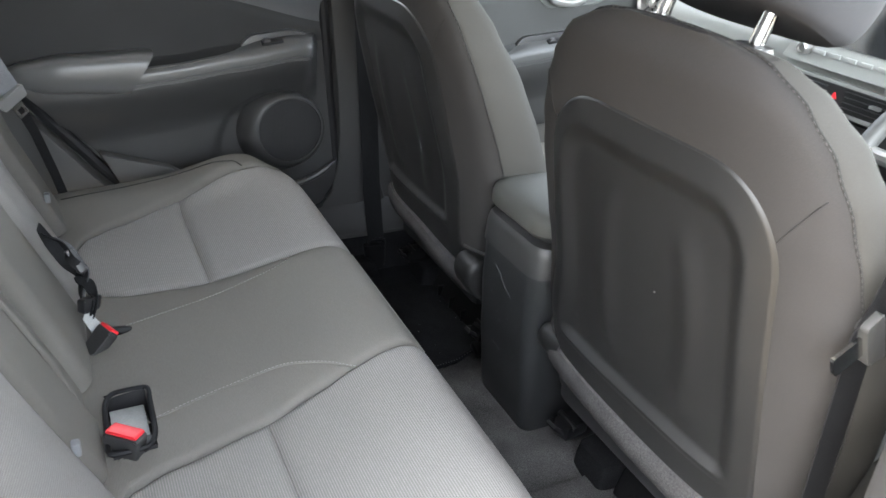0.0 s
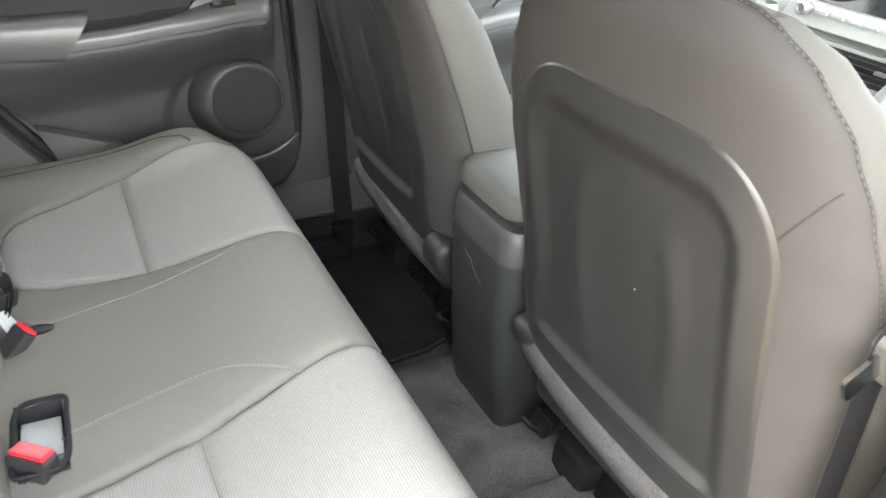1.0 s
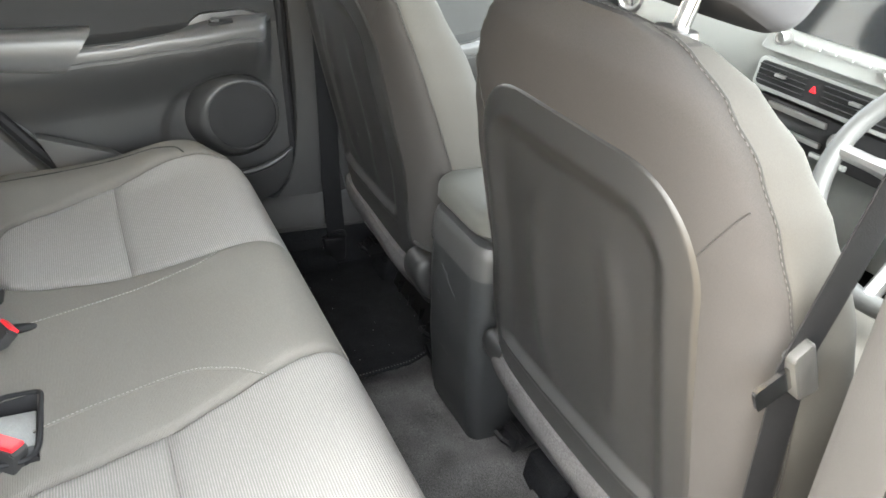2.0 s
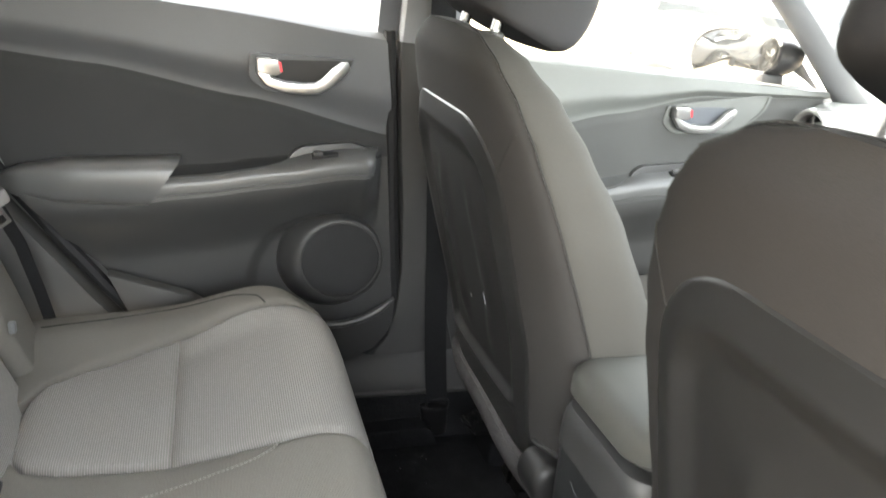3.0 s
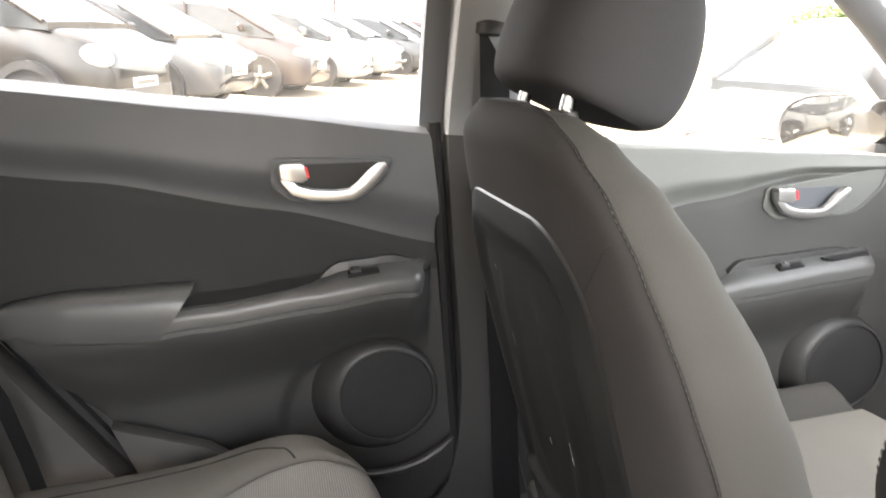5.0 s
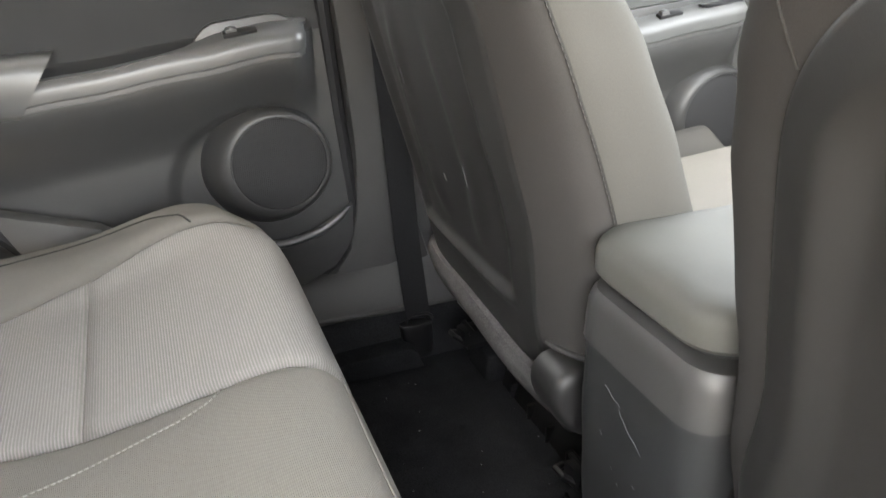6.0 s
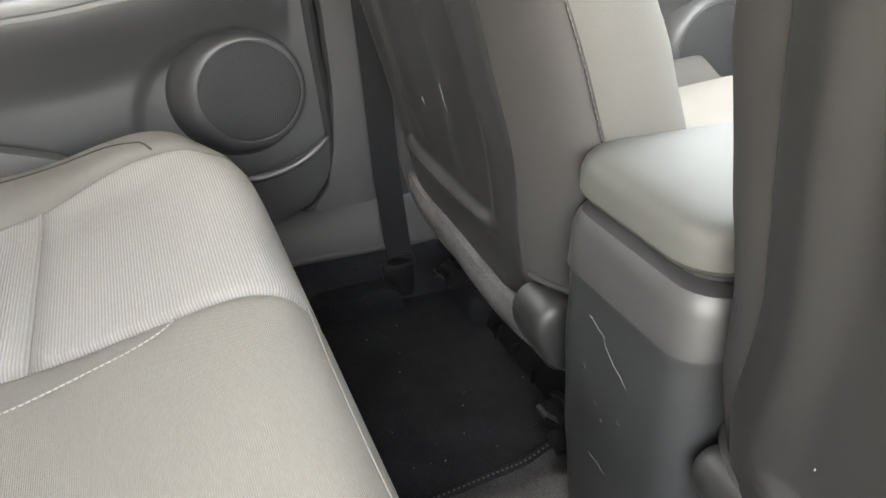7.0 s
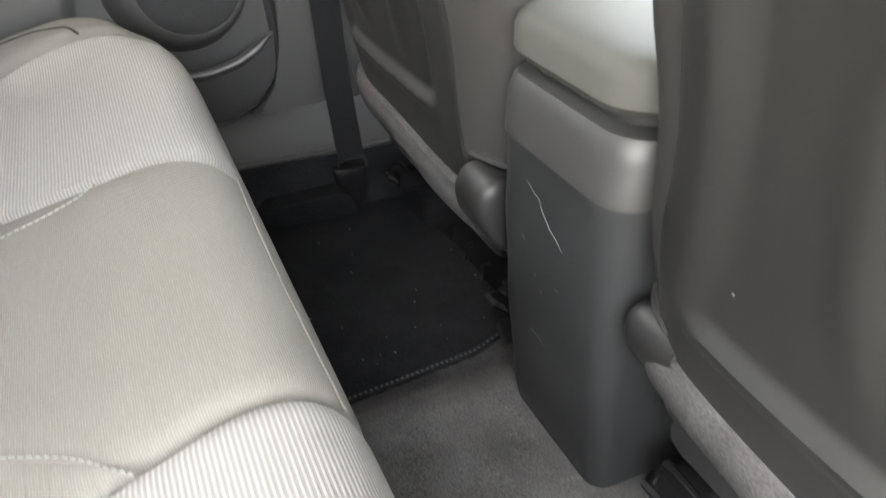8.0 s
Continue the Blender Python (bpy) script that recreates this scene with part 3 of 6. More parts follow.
def switch_pod(door, d, x0, x1):
    """The raised end of the armrest with the window switch."""
    outline = rounded([(x0, 0.0), (x0 + 0.022, 0.020), (x1 - 0.03, 0.015), (x1, 0.003), (x1 - 0.02, -0.012), (x0, -0.02)], [0.012, 0.014, 0.02, 0.008, 0.004, 0.004])
    part("switch_pod", prism(outline, lambda a, b, dd: (a, dd, b + d["arm"](a) + 0.012), 0.687, 0.702, 0.003), DOOR_LOW, door, "raised lip behind the window switch")
    sx = lerp(x0, x1, 0.42)
    z = d["arm"](sx) + 0.0145
    turn = Matrix.Rotation(radians(-6), 4, "Y") @ Matrix.Rotation(radians(14), 4, "X")
    cup = part("switch_cup", box(sx - 0.024, sx + 0.024, 0.661, 0.675, z - 0.004, z + 0.003, 0.0015, turn=turn), BLACK, door, "black cup of the window switch")
    part("window_switch", box(sx - 0.020, sx - 0.004, 0.662, 0.673, z - 0.001, z + 0.007, 0.0025, turn=turn), SATIN, cup, "small window switch")
    part("switch_symbol", box(sx - 0.014, sx - 0.011, 0.663, 0.670, z + 0.006, z + 0.0082, 0, turn=turn), TRIM_LIGHT, cup, "pale mark on the switch")


def speaker(door, cx, cz, r, lean=0.0, mat=SPEAKER_POD):
    """A round housing that swells out of the door; lean shifts its foot back and down."""
    def ring(k, y, foot):
        return [Vector((cx - lean * foot + r * k * math.cos(2 * math.pi * j / 64), y, cz - 0.6 * lean * foot + r * k * math.sin(2 * math.pi * j / 64))) for j in range(64)]
    rows = [(1.40, 0.728, 1.0), (1.385, 0.706, 1.0), (1.34, 0.698, 0.92), (1.27, 0.687, 0.72), (1.21, 0.6765, 0.45), (1.15, 0.6705, 0.25), (1.10, 0.6678, 0.1), (1.06, 0.6667, 0.03), (1.03, 0.6665, 0.0), (1.015, 0.6680, 0.0), (1.012, 0.690, 0.0)]
    pod = part("speaker_pod", loft([ring(*row) for row in rows]), mat, door, "raised round speaker housing")
    part("speaker_grille", ring_disc(cx, cz, [(r * 1.010, 0.690), (r * 1.006, 0.6700), (r * 0.97, 0.6682), (r * 0.6, 0.6665), (r * 0.2, 0.6660)]), GRILLE, pod, "black perforated speaker grille")
    part("speaker_ring", tube([(cx + r * 1.012 * math.cos(2 * math.pi * k / 48), 0.6672, cz + r * 1.012 * math.sin(2 * math.pi * k / 48)) for k in range(48)], 0.0011, 6, closed=True), DOOR_LOW, pod, "thin ring round the grille")


def perforated():
    m = material("perforated_grille", (0.021, 0.021, 0.022), rough=0.8, spec=0.2, vary=0.05, grain=0.05, bump=0)
    n, l = m.node_tree.nodes, m.node_tree.links
    vo, co, bp = n.new("ShaderNodeTexVoronoi"), n.new("ShaderNodeTexCoord"), n.new("ShaderNodeBump")
    vo.inputs["Scale"].default_value, vo.inputs["Randomness"].default_value = 330, 0.0
    l.new(co.outputs["Object"], vo.inputs["Vector"])
    bp.inputs["Strength"].default_value, bp.inputs["Distance"].default_value = 0.9, 0.001
    l.new(vo.outputs["Distance"], bp.inputs["Height"]), l.new(bp.outputs[0], n["Principled BSDF"].inputs["Normal"])
    return m


GRILLE = perforated()


def door_panel(name, d, label, upper=DOOR_UP, lower=DOOR_LOW, insert=DOOR_CLOTH):
    door = thing(name, (d["left"](0.9) + 0.3, 0.70, 0.5), label, "car door")
    part("lower_panel", band(d, d["low"], d["arm"], lower_depth(d), 190, 110), lower, door, "dark grained plastic lower door panel")
    part("door_insert", band(d, lambda x: d["arm"](x) - 0.001, lambda x: d["crease"](x) + 0.002, insert_depth(d), 110, 44), insert, door, "black padded door insert")
    part("upper_panel", band(d, d["crease"], d["top"], upper_depth(d), 90, 30), upper, door, "moulded upper door panel")
    return door


# far rear door
rear_door = door_panel("rear_door", REAR, "dark grey moulded plastic rear door panel, closed")
door_handle(rear_door, -0.271, 1.080, 1.08, 0.680, DOOR_UP)
arm_rail(rear_door, REAR, -0.520, -0.126, -0.285)
switch_pod(rear_door, REAR, -0.292, -0.138)
speaker(rear_door, -0.187, 0.740, 0.0735, 0.014)


def arm_pad(door, d, x0, x1, slant):
    """The padded rear part of the armrest, cut slanting at its front end."""
    rings = []
    for k in range(17):
        t = k / 16
        ring = []
        for j in range(20):
            a = 2 * math.pi * j / 20
            cz, hz = curve([(0, 0.880), (0.4, 0.884), (1, 0.886)], t), curve([(0, 0.012), (0.12, 0.026), (0.4, 0.036), (1, 0.042)], t)
            cy, hy = 0.676, curve([(0, 0.010), (0.12, 0.022), (0.4, 0.034), (1, 0.036)], t)
            c, s = math.cos(a), math.sin(a)
            y = cy + hy * math.copysign(abs(c) ** 0.55, c)
            z = cz + hz * math.copysign(abs(s) ** 0.6, s)
            ring.append(Vector((lerp(x0, x1 + slant * (z - cz) / 0.04, t), y, z)))
        rings.append(ring)
    return part("arm_pad", loft(rings), SATIN, door, "padded armrest with a slanting front end")


arm_pad(rear_door, REAR, -0.745, -0.497, 0.026)

def pocket(door):
    def at(u, v):
        x = lerp(-0.300, -0.074, u)
        top = spline([(-0.30, 0.608), (-0.24, 0.604), (-0.18, 0.603), (-0.13, 0.616), (-0.10, 0.634), (-0.07, 0.655)], next(k + (x - p) / (q - p) for k, (p, q) in enumerate(((-0.30, -0.24), (-0.24, -0.18), (-0.18, -0.13), (-0.13, -0.10), (-0.10, -0.0739))) if x <= q))[1]
        low = curve([(-0.30, 0.515), (-0.16, 0.512), (-0.11, 0.535), (-0.085, 0.565), (-0.072, 0.60)], x)
        return Vector((x, 0.700 - 0.026 * math.sin(min(1.0, (1 - v) * 6 + 0.3) * math.pi / 2) * smooth(-0.30, -0.24, x) + 0.006 * v, lerp(top, low, v)))
    part("door_pocket", plate(at, 36, 12, (0, 0.012, 0)), DOOR_LOW, door, "bin moulded below the speaker")
    lip = [at(k / 36, 0.0) for k in range(5, 36)]
    part("pocket_lip", tube([p + Vector((0, -0.001, 0.001)) for p in lip], [lerp(0.003, 0.0075, min(1, k / 10, (len(lip) - 1 - k) / 3)) for k in range(len(lip))], 12), DOOR_LOW, door, "rounded satin lip of the bin")


pocket(rear_door)
SEAL_LINE = [(-0.127, 1.165), (-0.114, 1.05), (-0.104, 0.95), (-0.090, 0.80), (-0.079, 0.70), (-0.070, 0.63), (-0.071, 0.585), (-0.090, 0.545), (-0.125, 0.518), (-0.18, 0.504), (-0.30, 0.500), (-0.44, 0.50)]
part("door_seal", tube([(x + 0.007, 0.702, z - 0.003) for x, z in SEAL_LINE], 0.011, 8), RUBBER, rear_door, "black rubber door seal")
part("rear_edge_seal", tube([(-0.862, 0.70, 1.20), (-0.838, 0.698, 1.06), (-0.806, 0.695, 0.985), (-0.752, 0.69, 0.898), (-0.672, 0.685, 0.788), (-0.595, 0.68, 0.690), (-0.46, 0.68, 0.53)], 0.012, 8), RUBBER, rear_door, "black rubber seal on the rear edge")
part("window_frame", loft([[Vector((xa, y, z)), Vector((xa, y + 0.022, z)), Vector((-0.070, y + 0.022, z)), Vector((-0.070, y + 0.008, z)), Vector((xa + 0.022, y - 0.006, z))] for xa, y, z in ((-0.140, 0.712, 1.145), (-0.138, 0.698, 1.28), (-0.136, 0.680, 1.40), (-0.133, 0.664, 1.48))]), TRIM_GREY, rear_door, "dark grey window frame upright")
part("sill_weatherstrip", tube([(x, 0.728, REAR["top"](x) - 0.004) for x in [lerp(-0.84, -0.13, k / 12) for k in range(13)]], 0.005, 6), RUBBER, rear_door, "rubber strip at the foot of the window")


def pane(name, corners, label, category):
    bm = bmesh.new()
    bm.faces.new([bm.verts.new(c) for c in corners])
    bmesh.ops.solidify(bm, geom=bm.faces[:], thickness=0.004)
    ob = tagged(part(name, bm, WINDOW), label, category, kind="structure")
    ob.visible_shadow = False
    return ob


pane("window_1", [(-0.86, 0.738, 1.20), (-0.125, 0.733, 1.14), (-0.120, 0.68, 1.475), (-0.72, 0.68, 1.46)], "clear side window of the far rear door", "car window")
pane("window_2", [(0.03, 0.735, 1.13), (0.90, 0.755, 1.10), (0.46, 0.69, 1.43), (0.30, 0.685, 1.48), (0.08, 0.683, 1.485)], "clear side window of the far front door", "car window")
pane("window_3", [(0.95, 0.70, 1.09), (0.95, -0.70, 1.09), (0.42, -0.62, 1.485), (0.42, 0.62, 1.485)], "clear raked windscreen over the dashboard", "windscreen")
# unseen tailgate pane, added dark to hold back light on the seat backs
DIM_GLASS = glass("dim_glass", (0.16, 0.165, 0.17))
rear_glass = pane("window_5", [(-1.32, 0.62, 1.10), (-1.32, -0.62, 1.10), (-1.29, -0.60, 1.42), (-1.29, 0.60, 1.42)], "dark tailgate pane, added unseen to cut light from behind", "car window")
rear_glass.data.materials[0], rear_glass.visible_shadow = DIM_GLASS, True
pane("window_4", [(0.03, -0.735, 1.13), (0.90, -0.755, 1.10), (0.46, -0.69, 1.43), (0.30, -0.685, 1.48), (0.08, -0.683, 1.485)], "clear side window of the near front door", "car window")

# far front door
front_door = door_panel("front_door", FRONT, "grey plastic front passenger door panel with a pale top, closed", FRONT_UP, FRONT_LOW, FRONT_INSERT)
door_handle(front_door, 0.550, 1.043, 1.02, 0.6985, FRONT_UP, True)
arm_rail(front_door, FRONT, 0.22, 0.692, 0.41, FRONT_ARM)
switch_pod(front_door, FRONT, 0.405, 0.660)
speaker(front_door, 0.66, 0.735, 0.080, 0.012)
part("grip_slot", prism(rounded([(0.572, 0.936), (0.668, 0.948), (0.672, 0.930), (0.610, 0.922)], 0.006), lambda a, b, d: (a, d, b + 0.008), 0.664, 0.672, 0.002), BLACK, front_door, "dark slot in the armrest")
part("sill_weatherstrip", tube([(x, 0.728, FRONT["top"](x) - 0.004) for x in [lerp(0.03, 0.86, k / 12) for k in range(13)]], 0.005, 6), RUBBER, front_door, "rubber strip at the foot of the window")
# the near rear door, swung open past the camera
DM = Matrix.Translation((-0.09, -0.765, 0)) @ Matrix.Rotation(radians(72), 4, "Z")
open_door = thing("rear_door", (-0.2, -1.1, 0.5), "grey rear door standing open beside the car", "car door")
for label, y, mat in (("dark inner panel of the open door", 0.0, DOOR_LOW), ("grey painted outer skin of the open door", -0.045, BODY_PAINT)):
    slab = prism(rounded([(-0.02, 0.42), (-0.02, 1.14), (-0.72, 1.20), (-0.66, 0.95), (-0.50, 0.70), (-0.42, 0.42)], [0.05, 0.02, 0.03, 0.05, 0.05, 0.05]), lambda a, b, d, y=y: (a, y + d, b), 0.0, 0.04, 0.006)
    bmesh.ops.transform(slab, matrix=DM, verts=slab.verts)
    part("door_side", slab, mat, open_door, label)
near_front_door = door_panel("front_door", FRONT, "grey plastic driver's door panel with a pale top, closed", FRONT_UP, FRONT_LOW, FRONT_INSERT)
near_front_door.scale = (1, -1, 1)
near_front_door.location.y = -0.70


# ---- front seats ----
SEAT_Y = 0.347
REAR_X = lambda z: 0.015 - 0.288 * (z - 0.626)
THICK = [(0.62, 0.215), (0.75, 0.222), (0.80, 0.215), (0.90, 0.192), (1.0, 0.163), (1.08, 0.130), (1.14, 0.105), (1.178, 0.080), (1.200, 0.050), (1.210, 0.014)]
WIDE = [(0.62, 0.246), (0.66, 0.252), (0.75, 0.262), (0.88, 0.271), (0.98, 0.268), (1.04, 0.257), (1.09, 0.238), (1.135, 0.212), (1.172, 0.175), (1.198, 0.125), (1.210, 0.06)]
TOP = 1.210
POWER = 3.4


def back_x(dy, z):
    """The rear face of the seat back at dy from its middle."""
    a, b = curve(THICK, z) / 2, curve(WIDE, z)
    top = smooth(1.165, TOP, z) * 0.014
    return REAR_X(z) + top + a - a * max(0.0, 1 - min(1.0, abs(dy) / b) ** POWER) ** (1 / POWER)


PANEL_TOP, PANEL_CORNER = 1.107, 0.10


def panel_base(z, inner):
    """Half the width of the panel's sides; inner: how far its lower inner corner draws in."""
    return lerp(0.214, 0.186, (z - 0.622) / 0.485) - inner * smooth(0.84, 0.64, z)


def panel_half(z, inner=0.0):
    """Half the width of the seat-back panel, with its rounded upper corners."""
    base, above = panel_base(z, inner), PANEL_TOP - z
    if above >= PANEL_CORNER:
        return base
    return base - PANEL_CORNER + math.sqrt(max(0.0, PANEL_CORNER ** 2 - (PANEL_CORNER - above) ** 2))


def panel_rim(dy, z, inner=0.0):
    """How far a place on the seat back lies inside the panel's edge."""
    side, above = panel_base(z, inner) - abs(dy), PANEL_TOP - z
    if side < PANEL_CORNER and above < PANEL_CORNER:
        return PANEL_CORNER - math.hypot(PANEL_CORNER - side, PANEL_CORNER - above)
    return min(side, above)


def drawn_in(y0, dy):
    """The passenger's panel is drawn in at its lower inner corner."""
    return 0.036 if y0 > 0 and dy < 0 else 0.0


def seat_back_shape(y0):
    zs = [lerp(0.625, 1.135, k / 60) for k in range(61)] + [1.147, 1.158, 1.168, 1.178, 1.187, 1.195, 1.201, 1.206, TOP]
    rings = []
    for z in zs:
        a, b = curve(THICK, z) / 2, curve(WIDE, z)
        top = smooth(1.165, TOP, z) * 0.014
        ring = super_ring(REAR_X(z) + top + a, y0, a, b, POWER, z, 96)
        for p in ring:
            if p.x < REAR_X(z) + a:
                p.x += 0.026 * smooth(0.010, 0.034, panel_rim(p.y - y0, z, drawn_in(y0, p.y - y0)))
        rings.append(ring)
    return loft(rings)


def panel_proud(c, dy, z, pull):
    """How far the panel stands out from the cloth: a rounded rim, a shallow hollow, soft ridges in it."""
    rim = max(0.0, panel_rim(dy, z, pull))
    inside = smooth(0.030, 0.064, rim) * smooth(0.690, 0.708, z)
    lobe = math.exp(-((abs(c + 0.02) - 0.27 - 0.12 * math.sin(math.pi * min(1, max(0, (z - 0.70) / 0.34)))) / 0.10) ** 2) * smooth(0.71, 0.78, z) * smooth(1.03, 0.95, z)
    bead = 0.0030 * smooth(0.0, 0.004, rim) + lerp(0.0025, 0.0085, smooth(0.74, 1.0, z)) * min(1.0, rim / 0.034)
    lip = smooth(0.696, 0.690, z) * smooth(0.678, 0.686, z) * smooth(0.84, 0.76, abs(c))
    return bead - 0.0110 * inside + 0.0056 * lobe * inside + 0.0016 * lip - 0.001


def seat_panel(y0):
    def at(u, v):
        c = 2 * u - 1
        z = lerp(0.608 - (0.022 * smooth(0.2, -0.9, c) if y0 > 0 else 0.0), 1.107, v)
        pull = drawn_in(y0, c)
        dy = c * panel_half(z, pull)
        return Vector((back_x(dy, z) - panel_proud(c, dy, z, pull), y0 + dy, z))
    return plate(at, 100, 150, (0.016, 0, 0))


def felt_band(y0):
    rings = []
    for k in range(25):
        dy = lerp(-0.242 if y0 > 0 else -0.230, 0.230, k / 24) + (0.010 if y0 < 0 else -0.006) * (k / 24 if y0 < 0 else 1 - k / 24)
        bow = 0.010 * (abs(dy) / 0.226) ** 3
        ring = []
        for j in range(12):
            a = 2 * math.pi * j / 12
            c, s = math.cos(a), math.sin(a)
            shrink = 1 - 0.45 * smooth(0.212, 0.226, abs(dy))
            drop = -0.024 * smooth(0.05, -0.226, dy) if y0 > 0 else 0.010 * smooth(-0.05, 0.226, dy)
            ring.append(Vector((back_x(dy * 0.8, 0.63) + 0.005 + bow + 0.016 * c * shrink - 0.25 * 0.03 * s, y0 + dy, 0.601 + drop + 0.030 * s * shrink)))
        rings.append(ring)
    return loft(rings)


HEAD = [(1.222, -0.112, -0.012, 0.108), (1.234, -0.123, 0.004, 0.118), (1.256, -0.121, 0.016, 0.123), (1.288, -0.110, 0.023, 0.126), (1.320, -0.094, 0.024, 0.125), (1.349, -0.077, 0.019, 0.119), (1.372, -0.063, 0.011, 0.108), (1.392, -0.048, 0.000, 0.090), (1.405, -0.035, -0.010, 0.064), (1.410, -0.028, -0.018, 0.036)]


def head_rest_shape(y0, up):
    """Rows of height, rear face, front face and half width, joined smoothly; the underside drops forwards."""
    rings = []
    n = 44
    for k in range(n + 1):
        t = k / n
        z, r, f, w = spline(HEAD, t * (len(HEAD) - 1))
        f += 0.0273 * math.sin(math.pi * min(1.0, t * 1.05 + 0.08))
        r -= 0.035 * t
        w = w * 0.953 - 0.071 * t * t
        ring = super_ring((r + f) / 2, y0, (f - r) / 2, max(0.006, w), 3.2, z, 72)
        rings.append([p + Vector((0.0073 - 0.25 * up, 0, up - 0.40 * (p.x - r) * (1 - t) ** 1.5)) for p in ring])
    return loft(rings)


seat_middle = {1: 0.360, -1: -0.362}


def seam_share(z):
    """How far from the rear face towards the front the side seam lies."""
    rows = [(0, 0.385), (0, 0.370), (0, 0.355), (0, 0.325), (0, 0.295), (0, 0.300), (0, 0.330)]
    return spline(rows, min(1.0, max(0.0, (z - 0.64) / 0.57)) * (len(rows) - 1))[1]


def front_seat(s, name, label):
    y0 = s * SEAT_Y
    seat = thing(name, (0.2, y0, 0.37), label, "car seat", "front seats")
    back = part("backrest", seat_back_shape(y0), FABRIC, seat, "brownish grey cloth backrest")
    part("back_panel", seat_panel(y0), PANEL, seat, "dark moulded plastic panel with a hollow and soft ridges")
    part("felt_band", felt_band(y0), FELT, seat, "light grey felt strip under the back panel")
    # a stitched seam that runs up both sides and over the top, and piping along the bolsters
    def seam_point(side, z):
        a, b = curve(THICK, z) / 2, curve(WIDE, z)
        share = seam_share(z)
        cx = REAR_X(z) + a
        x = REAR_X(z) + share * 2 * a
        dy = b * max(0.0, 1 - min(1.0, abs(x - cx) / a) ** POWER) ** (1 / POWER)
        return Vector((x + smooth(1.165, TOP, z) * 0.014, y0 + side * (dy + 0.0002), z))
    sides = [[seam_point(side, lerp(0.665, TOP - 0.011, (k / 59) ** 0.85)) for k in range(60)] for side in (-1, 1)]
    over = [sides[0][-1].lerp(sides[1][-1], k / 12) + Vector((0, 0, 0.0112 * math.sin(math.pi * k / 12) ** 0.5)) for k in range(1, 12)]
    seam = sides[0] + over + sides[1][::-1]
    def cover(u, v):
        z = lerp(0.640, TOP - 0.0015, v)
        a, b = curve(THICK, z) / 2 + 0.0018, curve(WIDE, z) + 0.0018
        share = seam_share(z)
        start = math.acos(math.copysign(abs(2 * share - 1) ** (POWER / 2), 2 * share - 1))
        q = lerp(-start, start, u)
        c, sn = math.cos(q), math.sin(q)
        return Vector((REAR_X(z) + smooth(1.165, TOP, z) * 0.014 + a + a * math.copysign(abs(c) ** (2 / POWER), c), y0 + b * math.copysign(abs(sn) ** (2 / POWER), sn), z))
    part("front_cover", plate(cover, 60, 60, (0, 0, -0.0004)), FRONT_CLOTH, seat, "paler grey cloth over the sides and front of the backrest")
    part("seam", tube(seam, 0.0015, 6), THREAD_DARK, back, "dark seam in the cloth")
    stitches([p + Vector((-0.0012, 0, 0)) + 0.0012 * (p - Vector((0.05, y0, p.z))).normalized() for p in seam], back, SEAT_THREAD, length=0.0042, gap=0.0030, radius=0.00042)
    for side in (-1, 1):
        front_line = []
        for k in range(40):
            z = lerp(0.69, 1.15, k / 39)
            a, b = curve(THICK, z) / 2, curve(WIDE, z)
            cx = REAR_X(z) + a
            dy = b * 0.86
            x = cx + a * (1 - 0.86 ** POWER) ** (1 / POWER)
            front_line.append((x, y0 + side * dy, z))
        part("front_piping", tube(front_line, 0.0020, 6), FRONT_CLOTH, back, "thin cloth piping along the bolster")
        stitches([(x - 0.0035, y + side * 0.0024, z) for x, y, z in front_line], back, SEAT_THREAD, length=0.0042, gap=0.0030, radius=0.00042)
        dart = []
        for k in range(9):
            z, dy = lerp(1.050, 1.105, k / 8), lerp(0.180, 0.216, k / 8)
            dart.append((back_x(dy, z) - 0.0004, y0 + side * dy, z))
        part("dart_seam", tube(dart, 0.0008, 6), THREAD_DARK, back, "short dart seam in the cloth")
    # recliner cover at the inner foot of the backrest
    for side in (-s,):
        rows = [(math.sin(a) ** 0.5, 0.020 * (1 - math.cos(a)) ** 1.6) for a in [math.pi / 2 * k / 14 for k in range(1, 15)]] + [(0.98, 0.06)]
        rings = []
        reach, mid, size = (0.253, 0.596, 1.0) if s > 0 else (0.236, 0.616, 0.70)
        for r, inset in rows[::-1]:
            r = max(r, 0.05) * size
            rings.append([Vector((0.048 + 0.045 * r * math.cos(q) - 0.024 * math.sin(q) * r, y0 + side * (reach - inset), mid + 0.055 * r * math.sin(q))) for q in [2 * math.pi * k / 32 for k in range(32)]])
        part("recliner_cover", loft(rings), RECLINER, seat, "rounded plastic recliner cover")
        hem = []
        for k in range(24):
            q = lerp(0.64, 1.50, k / 23)
            z = 0.655
            a, b = curve(THICK, z) / 2, curve(WIDE, z)
            c, sn = -math.cos(q), math.sin(q)
            hem.append((REAR_X(z) + a + a * math.copysign(abs(c) ** (2 / POWER), c) * 1.01, y0 + side * b * abs(sn) ** (2 / POWER) * 1.006, z))
        part("hem", tube(hem, 0.0042, 8), THREAD_DARK, back, "rolled hem of the cloth cover")
    # cushion and base
    def cushion(u, v):
        x, c = lerp(0.085, 0.60, u), 2 * v - 1
        crown = 0.022 * smooth(0.62, 0.92, abs(c)) - 0.06 * smooth(0.93, 1.0, abs(c)) ** 2
        return Vector((x, y0 + 0.255 * c, 0.685 + 0.05 * u + crown - 0.09 * smooth(0.88, 1.0, u) ** 2))
    part("seat_cushion", plate(cushion, 30, 40, (0, 0, -0.14)), FRONT_CLOTH, seat, "cloth seat cushion")
